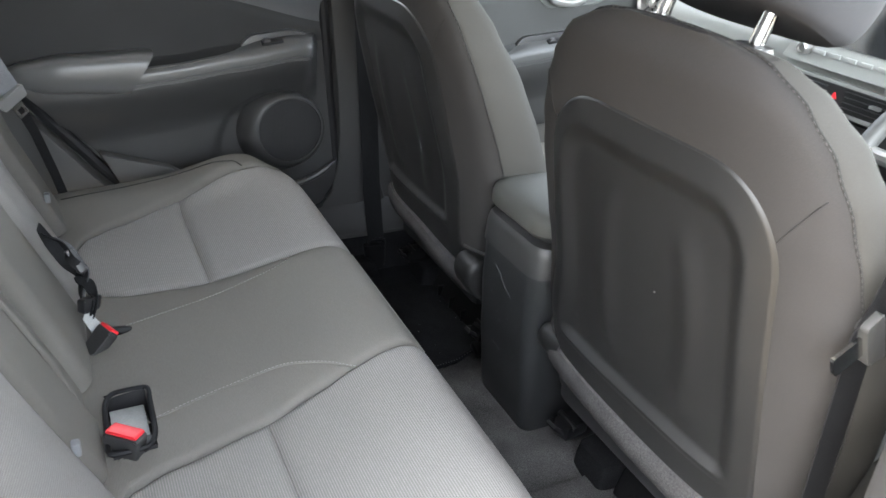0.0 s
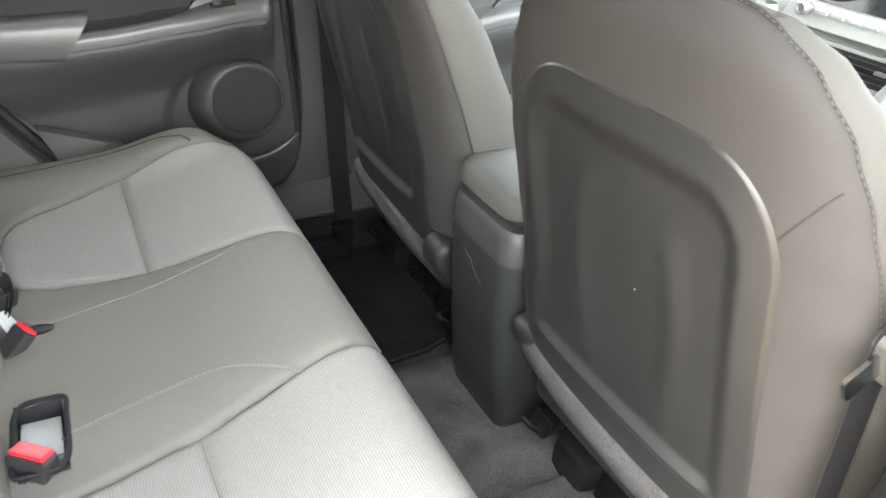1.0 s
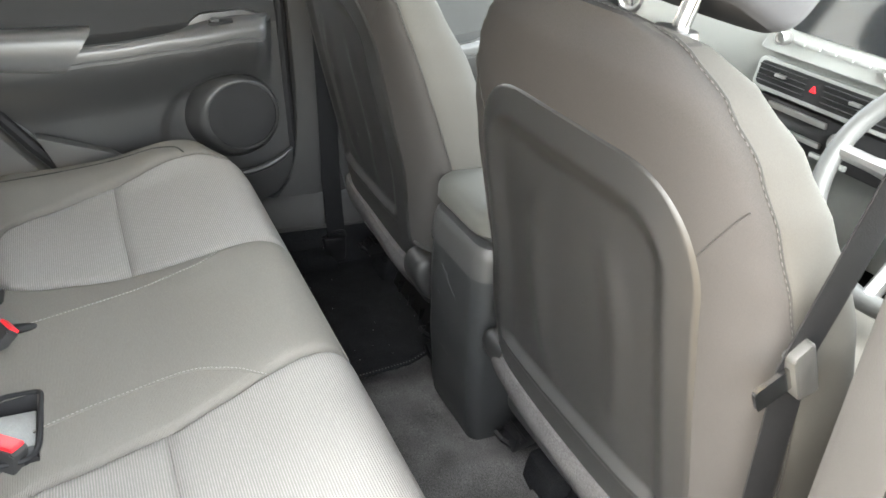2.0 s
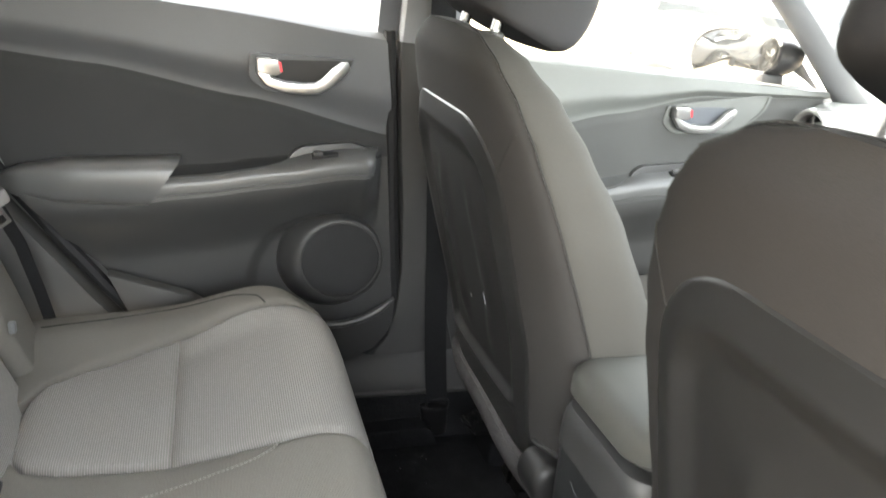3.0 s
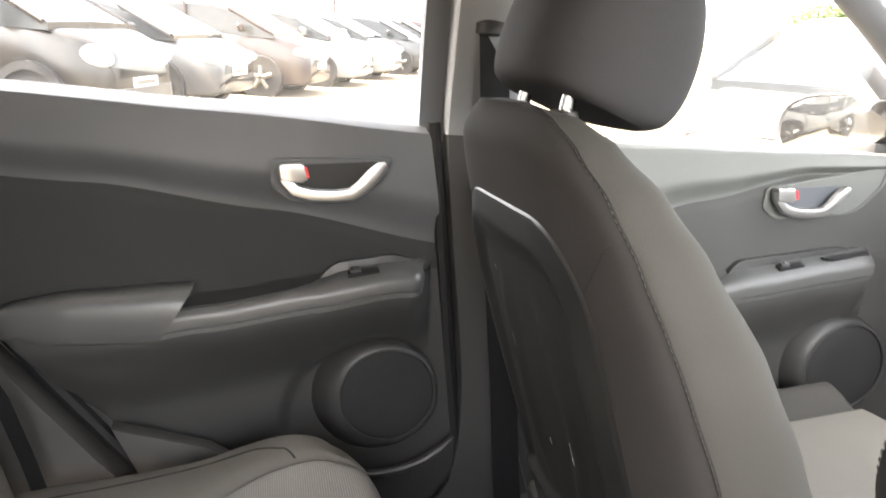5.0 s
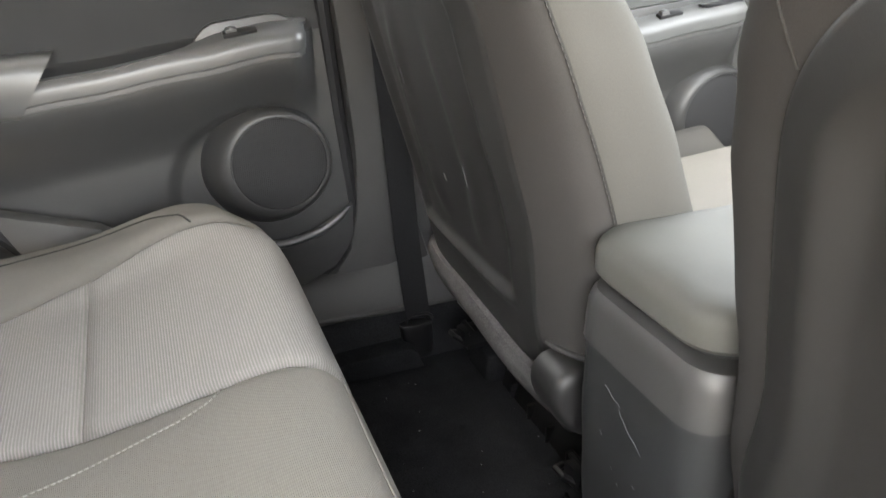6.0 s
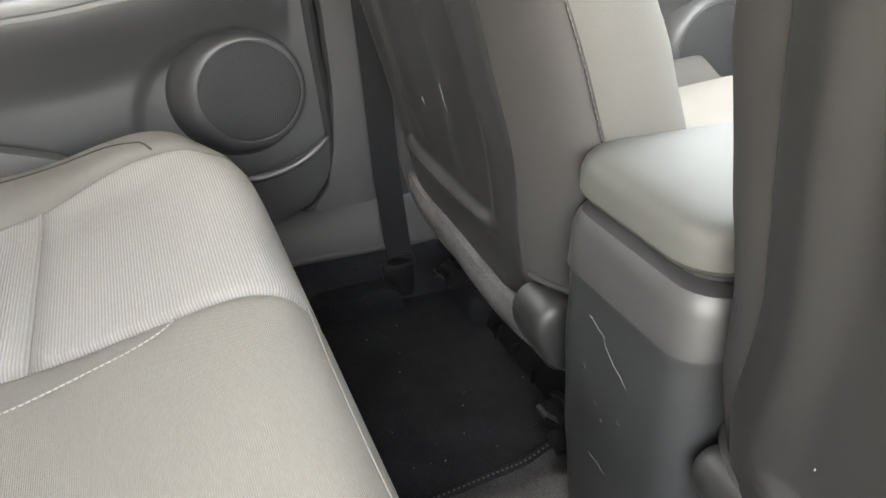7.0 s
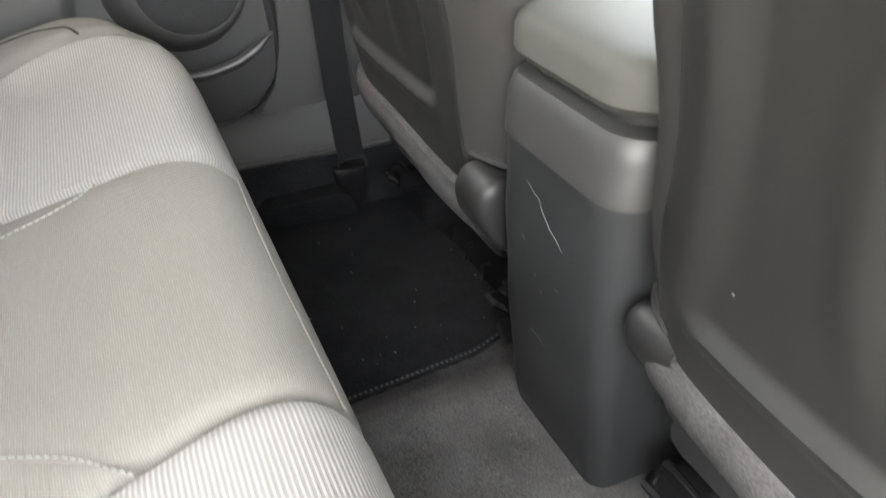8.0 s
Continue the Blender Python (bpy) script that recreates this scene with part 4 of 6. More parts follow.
    part("cushion_insert", weave(plate(lambda u, v: Vector((lerp(0.12, 0.56, u), y0 + 0.155 * (2 * v - 1), 0.6895 + 0.05 * (lerp(0.12, 0.56, u) - 0.085) / 0.515 - 0.003 * (2 * v - 1) ** 6)), 24, 16, (0, 0, -0.02)), 24, 16, lambda u, v: (0.44 * u, v)), BENCH_CLOTH, seat, "grey cloth seat centre")
    # side covers added to block light from the space under the cushion
    for side in (-1, 1):
        valance = prism(rounded([(0.075, 0.60), (0.56, 0.63), (0.58, 0.50), (0.50, 0.435), (0.14, 0.435), (0.09, 0.50)], 0.03), lambda a, b, d, side=side: (a, y0 + side * d, b), 0.222, 0.236, 0.003)
        part("side_valance", valance, BLACK, seat, "black side cover added to keep light from under the seat")
    part("seat_base", box(0.06, 0.54, y0 - 0.20, y0 + 0.20, 0.50, 0.60, 0.02), BLACK, seat, "black seat pan and frame")
    for side in (-1, 1):
        ry = y0 + side * 0.19
        part("seat_rail", box(0.085, 0.60, ry - 0.018, ry + 0.018, 0.405, 0.440, 0.004), GLOSS_BLACK, seat, "black steel seat rail")
        part("rail_link", box(0.12, 0.16, ry - 0.012, ry + 0.012, 0.43, 0.52, 0.004, turn=Matrix.Rotation(radians(-18), 4, "Y")), GLOSS_BLACK, seat, "black steel seat link")
        part("rail_bracket", box(0.072, 0.125, ry - 0.024, ry + 0.010, 0.418, 0.450, 0.004, turn=Matrix.Rotation(radians(8), 4, "Z")), GLOSS_BLACK, seat, "glossy black steel rail end")
        part("rail_pin", tube([(0.088, ry - 0.030, 0.446), (0.088, ry + 0.016, 0.446)], 0.006, 10), GLOSS_BLACK, seat, "black steel pin")
        part("rail_latch", tube([(0.080, ry - 0.020, 0.425), (0.062, ry - 0.008, 0.436), (0.062, ry + 0.010, 0.436), (0.081, ry + 0.022, 0.425)], 0.005, 6), GLOSS_BLACK, seat, "bent black steel latch")
    # head restraint on two posts
    for side in (-1, 1):
        py = y0 + side * 0.063
        part("post", tube([(-0.092, py, 1.165), (-0.083, py, 1.215), (-0.070, py, 1.285)], 0.0075, 14), CHROME, seat, "chromed head restraint post")
        guide = loft([super_ring(-0.089, py, 0.014 * k, 0.022 * k, 2.4, z, 20) for k, z in ((1.0, 1.172), (1.0, 1.198), (0.9, 1.203), (0.5, 1.204))])
        part("post_guide", guide, BUCKLE, seat, "grey plastic post guide")
    part("head_restraint", head_rest_shape(y0 + (0.010 if s > 0 else 0.0), 0.003 if s > 0 else 0.020), HEADREST_CLOTH, seat, "dark cloth head restraint")
    for ob in seat.children_recursive:
        if ob.data:
            for v in ob.data.vertices:
                off = v.co.y - y0
                off *= 1 - 0.09 * smooth(0.02, 0.24, off * s)     # the bolster on the door side is slimmer
                if s < 0:
                    off += 0.023 * smooth(0.86, 0.70, v.co.z) * smooth(0.08, 0.20, off)     # and the driver's inner one flares at its foot
                v.co.y = seat_middle[s] + off - 0.07 * (v.co.z - 0.85)
    return seat


def panel_scratches(seat, s):
    """Pale scuffs on the plastic back."""
    for z, dy, size, slant in (((0.930, 0.060, 0.022, 0.1), (0.845, -0.075, 0.030, 0.0), (0.80, 0.02, 0.010, -0.2), (1.010, 0.090, 0.007, 0.1)) if s > 0 else ((0.745, 0.150, 0.003, 0.2), (0.90, -0.02, 0.003, -0.1))):
        pts = []
        for k in range(6):
            zz, yy = z - size * k / 5, dy + slant * size * k / 5
            pts.append((back_x(yy, zz) - panel_proud(yy / panel_half(zz), yy, zz, 0.0) - 0.0004, seat_middle[s] + yy - 0.07 * (zz - 0.85), zz))
        part("scratch", tube(pts, [0.0002, 0.0006, 0.0005, 0.0006, 0.0004, 0.0002], 5), BELT_GREY, seat, "pale scratch")


far_seat = front_seat(1, "front_seat", "front passenger seat in brownish grey cloth with a moulded plastic back")
near_seat = front_seat(-1, "front_seat", "driver's seat in brownish grey cloth with a moulded plastic back")
panel_scratches(far_seat, 1)
panel_scratches(near_seat, -1)


# ---- centre console ----
def rrect(x0, x1, hw, r, z, n=6):
    out = []
    for cx, cy, a0 in ((x1 - r, hw - r, 0), (x0 + r, hw - r, 90), (x0 + r, -hw + r, 180), (x1 - r, -hw + r, 270)):
        for k in range(n + 1):
            a = radians(a0 + 90 * k / n)
            out.append(Vector((cx + r * math.cos(a), cy + r * math.sin(a) + 0.010 + 0.05 * (0.76 - z), z)))
    return out


console = thing("center_console", (0.25, 0.0, 0.36), "dark grey plastic centre console with a padded armrest lid, scuffed", "centre console")
part("console_body", loft([rrect(curve([(0.34, 0.056), (0.42, 0.038), (0.55, 0.018), (0.66, 0.005), (0.745, 0.0)], z), 0.62, curve([(0.34, 0.086), (0.45, 0.090), (0.65, 0.0955), (0.745, 0.0965)], z), curve([(0.34, 0.022), (0.745, 0.034)], z), z) for z in [lerp(0.34, 0.745, k / 18) for k in range(19)]]), CONSOLE, console, "dark scuffed plastic console body")


def collar_ring(z, grow):
    ring = rrect(-0.002 - grow, 0.60, 0.0975 + grow, 0.036, z)
    return [p + Vector((0, 0, -0.018 * smooth(0.10, 0.0, p.x) * (1 if z < 0.75 else 0))) for p in ring]


part("collar", loft([collar_ring(z, g) for z, g in ((0.742, -0.002), (0.744, 0.0012), (0.765, 0.001), (0.776, -0.001), (0.782, -0.004), (0.7845, -0.012), (0.785, -0.022))]), CONSOLE_TOP, console, "grey band under the armrest lid")
part("lid_gap", loft([rrect(0.016, 0.33, 0.078, 0.034, z) for z in (0.785, 0.796)]), BLACK, console, "dark gap below the lid")
lid = part("armrest_lid", loft([rrect(x, 0.34, w, r, z, 8) for x, w, r, z in ((0.014, 0.078, 0.036, 0.793), (0.001, 0.0885, 0.040, 0.797), (-0.0060, 0.0940, 0.041, 0.805), (-0.007, 0.0948, 0.041, 0.823), (-0.005, 0.0935, 0.041, 0.831), (-0.001, 0.0905, 0.040, 0.8365), (0.005, 0.0855, 0.038, 0.8400), (0.018, 0.073, 0.032, 0.8430), (0.045, 0.048, 0.024, 0.8455), (0.08, 0.025, 0.018, 0.8465))]), LID, console, "padded grey vinyl armrest lid")
def console_x(z):
    return curve([(0.34, 0.056), (0.42, 0.038), (0.55, 0.018), (0.66, 0.005), (0.745, 0.0)], z)


for k, (y0, z0, y1, z1) in enumerate([(0.047, 0.700, 0.020, 0.690), (0.022, 0.686, 0.012, 0.677), (0.012, 0.677, -0.016, 0.661), (0.036, 0.530, 0.008, 0.524), (0.020, 0.592, 0.017, 0.589), (-0.006, 0.612, -0.011, 0.611), (0.030, 0.606, 0.027, 0.603), (0.050, 0.640, 0.046, 0.636)]):
    pts = [(console_x(lerp(z0, z1, t) - 0.008) - 0.0002, lerp(y0, y1, t) - 0.001 + 0.05 * (0.76 - z0), lerp(z0, z1, t) - 0.008 + 0.001 * math.sin(9 * t + k)) for t in (0, 0.2, 0.4, 0.6, 0.8, 1)]
    part("scratch", tube(pts, [0.0001, 0.00022, 0.00015, 0.00025, 0.00015, 0.0001], 5), BELT_GREY, console, "pale scratch")


# ---- rear bench ----
PROFILE = [(-0.70, 0.640), (-0.64, 0.646), (-0.56, 0.652), (-0.47, 0.664), (-0.40, 0.684), (-0.34, 0.704), (-0.295, 0.717), (-0.264, 0.717), (-0.242, 0.705), (-0.226, 0.680), (-0.216, 0.640), (-0.212, 0.57), (-0.215, 0.47), (-0.225, 0.36)]


@functools.lru_cache(maxsize=None)
def arc_length(t):
    """How far along the profile the place t lies, in metres."""
    steps = 40
    return sum((spline(PROFILE, t * (k + 1) / steps) - spline(PROFILE, t * k / steps)).length for k in range(steps))


def cushion_point(t, y, lift):
    """A point of the bench cushion: t along its profile, y across, lifted by lift."""
    p, q = spline(PROFILE, t), spline(PROFILE, min(t + 0.05, len(PROFILE) - 1))
    if t + 0.05 >= len(PROFILE) - 1:
        p0 = spline(PROFILE, t - 0.05)
        way = (p - p0).normalized()
    else:
        way = (q - p).normalized()
    out = Vector((-way.y, way.x))
    side = 0.026 * smooth(0.44, 0.54, abs(y)) * smooth(7.2, 3.8, t) - 0.020 * smooth(0.40, 0.60, abs(y)) * smooth(4.5, 7.5, t) - 0.075 * smooth(0.565, 0.625, abs(y)) ** 2
    mid = 0.010 * (1 - smooth(0.10, 0.20, abs(y))) * smooth(8.5, 4.0, t)
    return Vector((p.x + out.x * lift - 0.03 * smooth(0.45, 0.62, abs(y)) ** 2 * smooth(4.5, 8.0, t), y, p.y + out.y * lift + side + mid + 0.012 * y))


def patch(t0, t1, ya, yb, nu, nv, puff=0.009, seam=0.018):
    """A cushion panel between profile places t0 and t1 and lines ya(t), yb(t), sunk at its seams."""
    def at(u, v):
        t = lerp(t0, t1, u)
        y = lerp(ya(t), yb(t), v)
        wide = abs(yb(t) - ya(t))
        ey = min(v, 1 - v) * wide / seam
        ex = min(u, 1 - u) * (t1 - t0) * 0.055 / seam
        e = min(1.0, ey) * min(1.0, ex)
        return cushion_point(t, y, -0.008 + puff * math.sqrt(max(0.0, 1 - (1 - e) ** 2)))
    return weave(plate(at, nu, nv, (0, 0, -0.03)), nu, nv, lambda u, v: (arc_length(lerp(t0, t1, u)), v))


def inner_line(s):
    return lambda t: s * curve([(0.6, 0.30), (0.75, 0.245), (1.0, 0.222), (1.6, 0.205), (3.0, 0.182), (4.0, 0.169), (5.0, 0.158), (6.0, 0.152), (7.0, 0.149), (13, 0.148)], t)


def outer_line(s):
    return lambda t: s * curve([(0.6, 0.36), (0.75, 0.40), (1.0, 0.425), (1.6, 0.452), (3.0, 0.490), (4.6, 0.512), (6.0, 0.520), (13, 0.520)], t)


bench = thing("rear_seat", (-0.45, 0, 0.36), "grey cloth rear bench seat with pale ribbed panels and bolsters", "car seat")
for s in (1, -1):
    part("seat_insert", patch(0.6, 3.0, inner_line(s), outer_line(s), 40, 50), RIB, bench, "pale ribbed cloth seat panel")
    part("seat_insert", patch(3.0, 13.0, inner_line(s), outer_line(s), 90, 50), RIB, bench, "pale ribbed cloth seat panel over the front edge")
    part("side_bolster", patch(0.0, 13.0, outer_line(s), lambda t, s=s: s * 0.625, 100, 26, puff=0.0115), BOLSTER_CLOTH, bench, "grey cloth side bolster")
middle = patch(0.0, 13.0, inner_line(-1), inner_line(1), 300, 60, puff=0.009)
hole = [f for f in middle.faces if -0.653 < f.calc_center_median().x < -0.605 and -0.169 < f.calc_center_median().y < -0.057]
bmesh.ops.delete(middle, geom=hole, context="FACES")      # the buckle pocket opens through the cloth
part("middle_panel", middle, BENCH_CLOTH, bench, "plain grey cloth middle panel")
part("cushion_core", box(-0.70, -0.235, -0.60, 0.60, 0.37, 0.600, 0.02), BLACK, bench, "dark cushion underside")
for s in (1, -1):
    bend = [(1.4, 0.125), (2.0, 0.112), (2.6, 0.103), (3.2, 0.099), (3.7, 0.106), (4.2, 0.125), (4.5, 0.139), (4.75, 0.154), (4.95, 0.165)] if s < 0 else [(1.4, 0.098), (2.3, 0.113), (3.1, 0.123), (3.8, 0.127), (4.3, 0.129), (4.7, 0.136), (4.95, 0.148)]
    line = [cushion_point(t, s * spline(bend, (len(bend) - 1) * k / 80)[1], 0.0020) for k in range(81) for t in [spline(bend, (len(bend) - 1) * k / 80)[0]]]
    if s > 0:
        front = [cushion_point(8.35 + 0.25 * (y / 0.15) ** 2, y, 0.0010) for y in [lerp(-0.150, 0.150, k / 40) for k in range(41)]]
        part("front_seam", tube(front, 0.0009, 6), BENCH_CLOTH, bench, "fine seam along the front edge")
    stitches(line, bench, THREAD, length=0.0036, gap=0.0018, radius=0.0007)
    part("fold", tube([p + Vector((0.0006, 0.0022 * s, -0.0008)) for p in line], 0.0010, 6), BENCH_CLOTH, bench, "fold in the cloth beside the stitching")
    arc = [cushion_point(t, s * (curve([(0.5, 0.545), (3.0, 0.560), (4.2, 0.556), (4.9, 0.538), (5.1, 0.515)], t)), 0.0036) for t in [lerp(0.5, 5.1, k / 40) for k in range(41)]]
    part("bolster_seam", tube(arc, 0.0015, 6), THREAD_DARK, bench, "dark seam on the bolster")

# backrest in two cushions with a shoulder bolster
def backrest_x(z):
    return -0.668 - 0.34 * (z - 0.64) - 0.02 * math.sin((z - 0.64) * 4)


def backrest_cushion(ya, yb, puff, z0=0.60, z1=1.20, rounding=0.0, flare=0.0):
    """A back cushion between two uprights; rounding: how far its lower outer corner curves in; flare: how far its foot spreads."""
    def at(u, v):
        z = lerp(z0, z1, v)
        foot = flare * smooth(0.75, 0.64, z)
        y = lerp(ya - foot, yb - foot * (1 if yb < 0 else 0) - math.copysign(rounding, yb) * max(0.0, (0.80 - z) / 0.20) ** 2, u)
        e = min(1.0, min(u, 1 - u) * abs(yb - ya) / 0.030) * min(1.0, min(v, 1 - v) * 0.6 / 0.05)
        x = backrest_x(z) - 0.025 * smooth(0.26, 0.44, abs(y)) * smooth(1.0, 0.8, z)
        return Vector((x + puff * math.sqrt(max(0.0, 1 - (1 - e) ** 2)) - 0.02, y, z))
    return weave(plate(at, 36, 50, (-0.10, 0, 0.0)), 36, 50, lambda u, v: (lerp(z0, z1, v) * 1.06, u))


backrest = bench
part("middle_back", backrest_cushion(0.0, 0.19, 0.030, flare=0.040), BENCH_CLOTH, backrest, "plain grey middle back cushion")
part("split_edge", backrest_cushion(-0.075, 0.0, 0.014, flare=0.030), BENCH_CLOTH, backrest, "sunk edge where the backrest splits")
part("split_piping", tube([(backrest_x(z) + 0.001, -0.072 - 0.030 * smooth(0.75, 0.64, z), z) for z in [lerp(0.655, 1.15, k / 24) for k in range(25)]], 0.0042, 8), BENCH_CLOTH, backrest, "piping along the split of the backrest")
part("middle_back", backrest_cushion(-0.21, -0.075, 0.028), BENCH_CLOTH, backrest, "plain grey cushion beside the split")
for s in (1, -1):
    part("back_insert", backrest_cushion(s * (0.19 if s > 0 else 0.21), s * 0.44, 0.034), RIB, backrest, "pale ribbed back cushion")
    part("back_bolster", backrest_cushion(s * 0.44, s * 0.588, 0.048, rounding=0.075), BOLSTER_CLOTH, backrest, "grey cloth back bolster")
    part("child_seat_tag", box(*((-0.700, -0.690, 0.458, 0.470, 0.712, 0.730) if s > 0 else (-0.694, -0.684, -0.231, -0.219, 0.718, 0.736)), 0.003), TRIM_LIGHT, backrest, "small white child seat anchor tag")
part("back_frame", box(-1.0, -0.86, -0.60, 0.60, 0.66, 1.18, 0.02, turn=Matrix.Rotation(radians(-17), 4, "Y")), BLACK, backrest, "black back of the backrest")


# ---- dashboard ----
dash = thing("dashboard", (0.9, 0, 0.6), "grey plastic dashboard with vents, knobs and a centre screen", "dashboard")
DASH_LINE = [(1.05, 1.095), (0.90, 1.112), (0.80, 1.106), (0.755, 1.085), (0.735, 1.050), (0.742, 0.985), (0.760, 0.940), (0.800, 0.880), (0.830, 0.780), (0.90, 0.62), (1.05, 0.60)]


def dash_shape():
    rings = []
    for k in range(25):
        y = lerp(-0.69, 0.69, k / 24)
        bend = 0.05 * (abs(y) / 0.69) ** 3
        rings.append([Vector((x + bend, y, z - 0.012 * (abs(y) / 0.69) ** 2)) for x, z in rounded(DASH_LINE, [0.0, 0.03, 0.02, 0.015, 0.015, 0.02, 0.02, 0.03, 0.04, 0.05, 0.0], 3)])
    return loft(rings)


part("dash_body", dash_shape(), DASH, dash, "grained grey dashboard moulding")
screen_frame = part("screen_frame", prism(rounded([(0.150, 1.020), (0.128, 1.080), (0.108, 1.197), (-0.150, 1.197), (-0.170, 1.080), (-0.192, 1.020)], 0.012), lambda a, b, d: (0.715 + d + (b - 1.02) * 0.18, a, b), 0.0, 0.03, 0.003), DASH, dash, "pale grey frame of the centre screen")
part("screen", prism(rounded([(0.092, 1.068), (0.082, 1.182), (-0.124, 1.182), (-0.134, 1.068)], 0.006), lambda a, b, d: (0.713 + d + (b - 1.02) * 0.18, a, b), -0.001, 0.01), SCREEN, screen_frame, "dark glossy screen")
for y in (0.096, -0.138):
    part("knob", loft([[Vector((x, y + r * math.cos(q), 1.050 + r * math.sin(q))) for q in [2 * math.pi * j / 24 for j in range(24)]] for x, r in ((0.72, 0.013), (0.702, 0.013), (0.698, 0.011), (0.698, 0.008), (0.703, 0.007))]), SILVER, screen_frame, "silver rotary knob")
for k in range(6):
    part("screen_button", box(0.711, 0.716, 0.060 - k * 0.035 - 0.012, 0.060 - k * 0.035 + 0.012, 1.046, 1.054, 0.001), DASH, screen_frame, "flat button")
def slot(y0, y1, z0, z1, r):
    return rounded([(y0, z0), (y0 - 0.004, z1), (y1 + 0.004, z1), (y1, z0)], r)


vent = part("air_vent", prism(slot(0.156, -0.172, 0.940, 1.004, 0.016), lambda a, b, d: (0.735 + d, a, b), -0.004, 0.03, 0.003), DASH, dash, "pale surround of the long centre vent")
part("vent_mouth", prism(slot(0.147, -0.163, 0.949, 0.997, 0.012), lambda a, b, d: (0.735 + d, a, b), -0.0055, 0.0), BLACK, vent, "black vent mouth")
for y0, y1 in ((0.142, 0.028), (-0.012, -0.158)):
    for k in range(4):
        part("vent_slat", box(0.724, 0.738, y1, y0, 0.957 + 0.0105 * k, 0.9592 + 0.0105 * k, 0.0006), BLACK, vent, "thin black slat")
    part("vent_tab", box(0.717, 0.728, (y0 + y1) / 2 - 0.011, (y0 + y1) / 2 + 0.011, 0.976, 0.982, 0.0015), SILVER, vent, "silver vent tab")
part("hazard_switch", prism(rounded([(0.017, 0.970), (0.003, 0.970), (0.010, 0.983)], 0.002), lambda a, b, d: (0.728 + d, a, b), -0.002, 0.003), RED, dash, "red triangle hazard switch")
part("climate_panel", prism(rounded([(0.15, 0.842), (0.15, 0.930), (-0.19, 0.930), (-0.19, 0.842)], 0.01), lambda a, b, d: (0.745 + d + (0.93 - b) * 0.25, a, b), 0.0, 0.02, 0.003), BLACK, dash, "black climate control panel")
for z, w in ((0.916, 0.006), (0.876, 0.005)):
    part("trim_strip", box(0.742, 0.752, -0.030, 0.110, z - w, z + w, 0.002), SILVER, dash, "silver key strip")
part("lower_key", box(0.752, 0.762, -0.090, -0.010, 0.848, 0.858, 0.002), DASH, dash, "pale key below the knob")
part("climate_knob", loft([[Vector((x, -0.066 + r * math.cos(q), 0.897 + r * math.sin(q))) for q in [2 * math.pi * j / 24 for j in range(24)]] for x, r in ((0.770, 0.019), (0.738, 0.0185), (0.733, 0.016), (0.733, 0.010), (0.740, 0.009))]), SILVER, dash, "silver climate knob")


def round_vent(y):
    c = Vector((0.772, y, 1.035))
    n = 40
    def ring(r, x):
        return [Vector((c.x + x, c.y + r * math.cos(2 * math.pi * k / n), c.z + r * math.sin(2 * math.pi * k / n))) for k in range(n)]
    v = part("round_vent", loft([ring(0.054, 0.03), ring(0.054, -0.006), ring(0.051, -0.012), ring(0.046, -0.013), ring(0.041, -0.008), ring(0.040, 0.02)], cap=False), SILVER, dash, "satin silver ring of the round vent")
    part("vent_mouth", loft([ring(0.041, 0.012), ring(0.036, 0.014)]), RUBBER, v, "black vent throat")
    for k in range(6):
        a = math.pi * k / 3 + 0.4
        part("vent_blade", tube([(c.x - 0.002, c.y + 0.010 * math.cos(a), c.z + 0.010 * math.sin(a)), (c.x, c.y + 0.026 * math.cos(a), c.z + 0.026 * math.sin(a)), (c.x + 0.002, c.y + 0.040 * math.cos(a), c.z + 0.040 * math.sin(a))], [0.003, 0.0028, 0.0025], 6), BUCKLE, v, "dark vent spoke")
    part("vent_hub", loft([ring(0.012, 0.004), ring(0.012, -0.006), ring(0.007, -0.010)]), SILVER, v, "silver vent hub")


round_vent(0.622)
round_vent(-0.622)

# steering wheel
wheel = thing("steering_wheel", (0.575, -0.362, 0.945), "grey leather steering wheel in front of the driver's seat", "steering wheel")
WM = Matrix.Translation((0.575, -0.362, 0.945)) @ Matrix.Rotation(radians(-64), 4, "Y")
part("rim", tube([WM @ Vector((0.182 * math.cos(2 * math.pi * k / 56), 0.182 * math.sin(2 * math.pi * k / 56), 0)) for k in range(56)], 0.016, 14, closed=True), LEATHER, wheel, "grey leather rim")
hub = loft([[WM @ Vector((r * math.cos(q), r * math.sin(q) * 0.85, z)) for q in [2 * math.pi * j / 28 for j in range(28)]] for r, z in ((0.06, -0.05), (0.075, -0.015), (0.068, 0.008), (0.03, 0.014))])
part("hub", hub, BLACK, wheel, "black airbag cover")
for a in (90, 270, 180):
    q = radians(a)
    part("spoke", tube([WM @ Vector((0.05 * math.cos(q), 0.05 * math.sin(q), -0.005)), WM @ Vector((0.12 * math.cos(q), 0.12 * math.sin(q), -0.008)), WM @ Vector((0.178 * math.cos(q), 0.178 * math.sin(q), 0))], [0.02, 0.013, 0.013], 10), SILVER, wheel, "silver spoke")
part("column", tube([WM @ Vector((0, 0, -0.03)), WM @ Vector((0, 0, -0.20))], 0.045, 16), BLACK, wheel, "black column shroud")


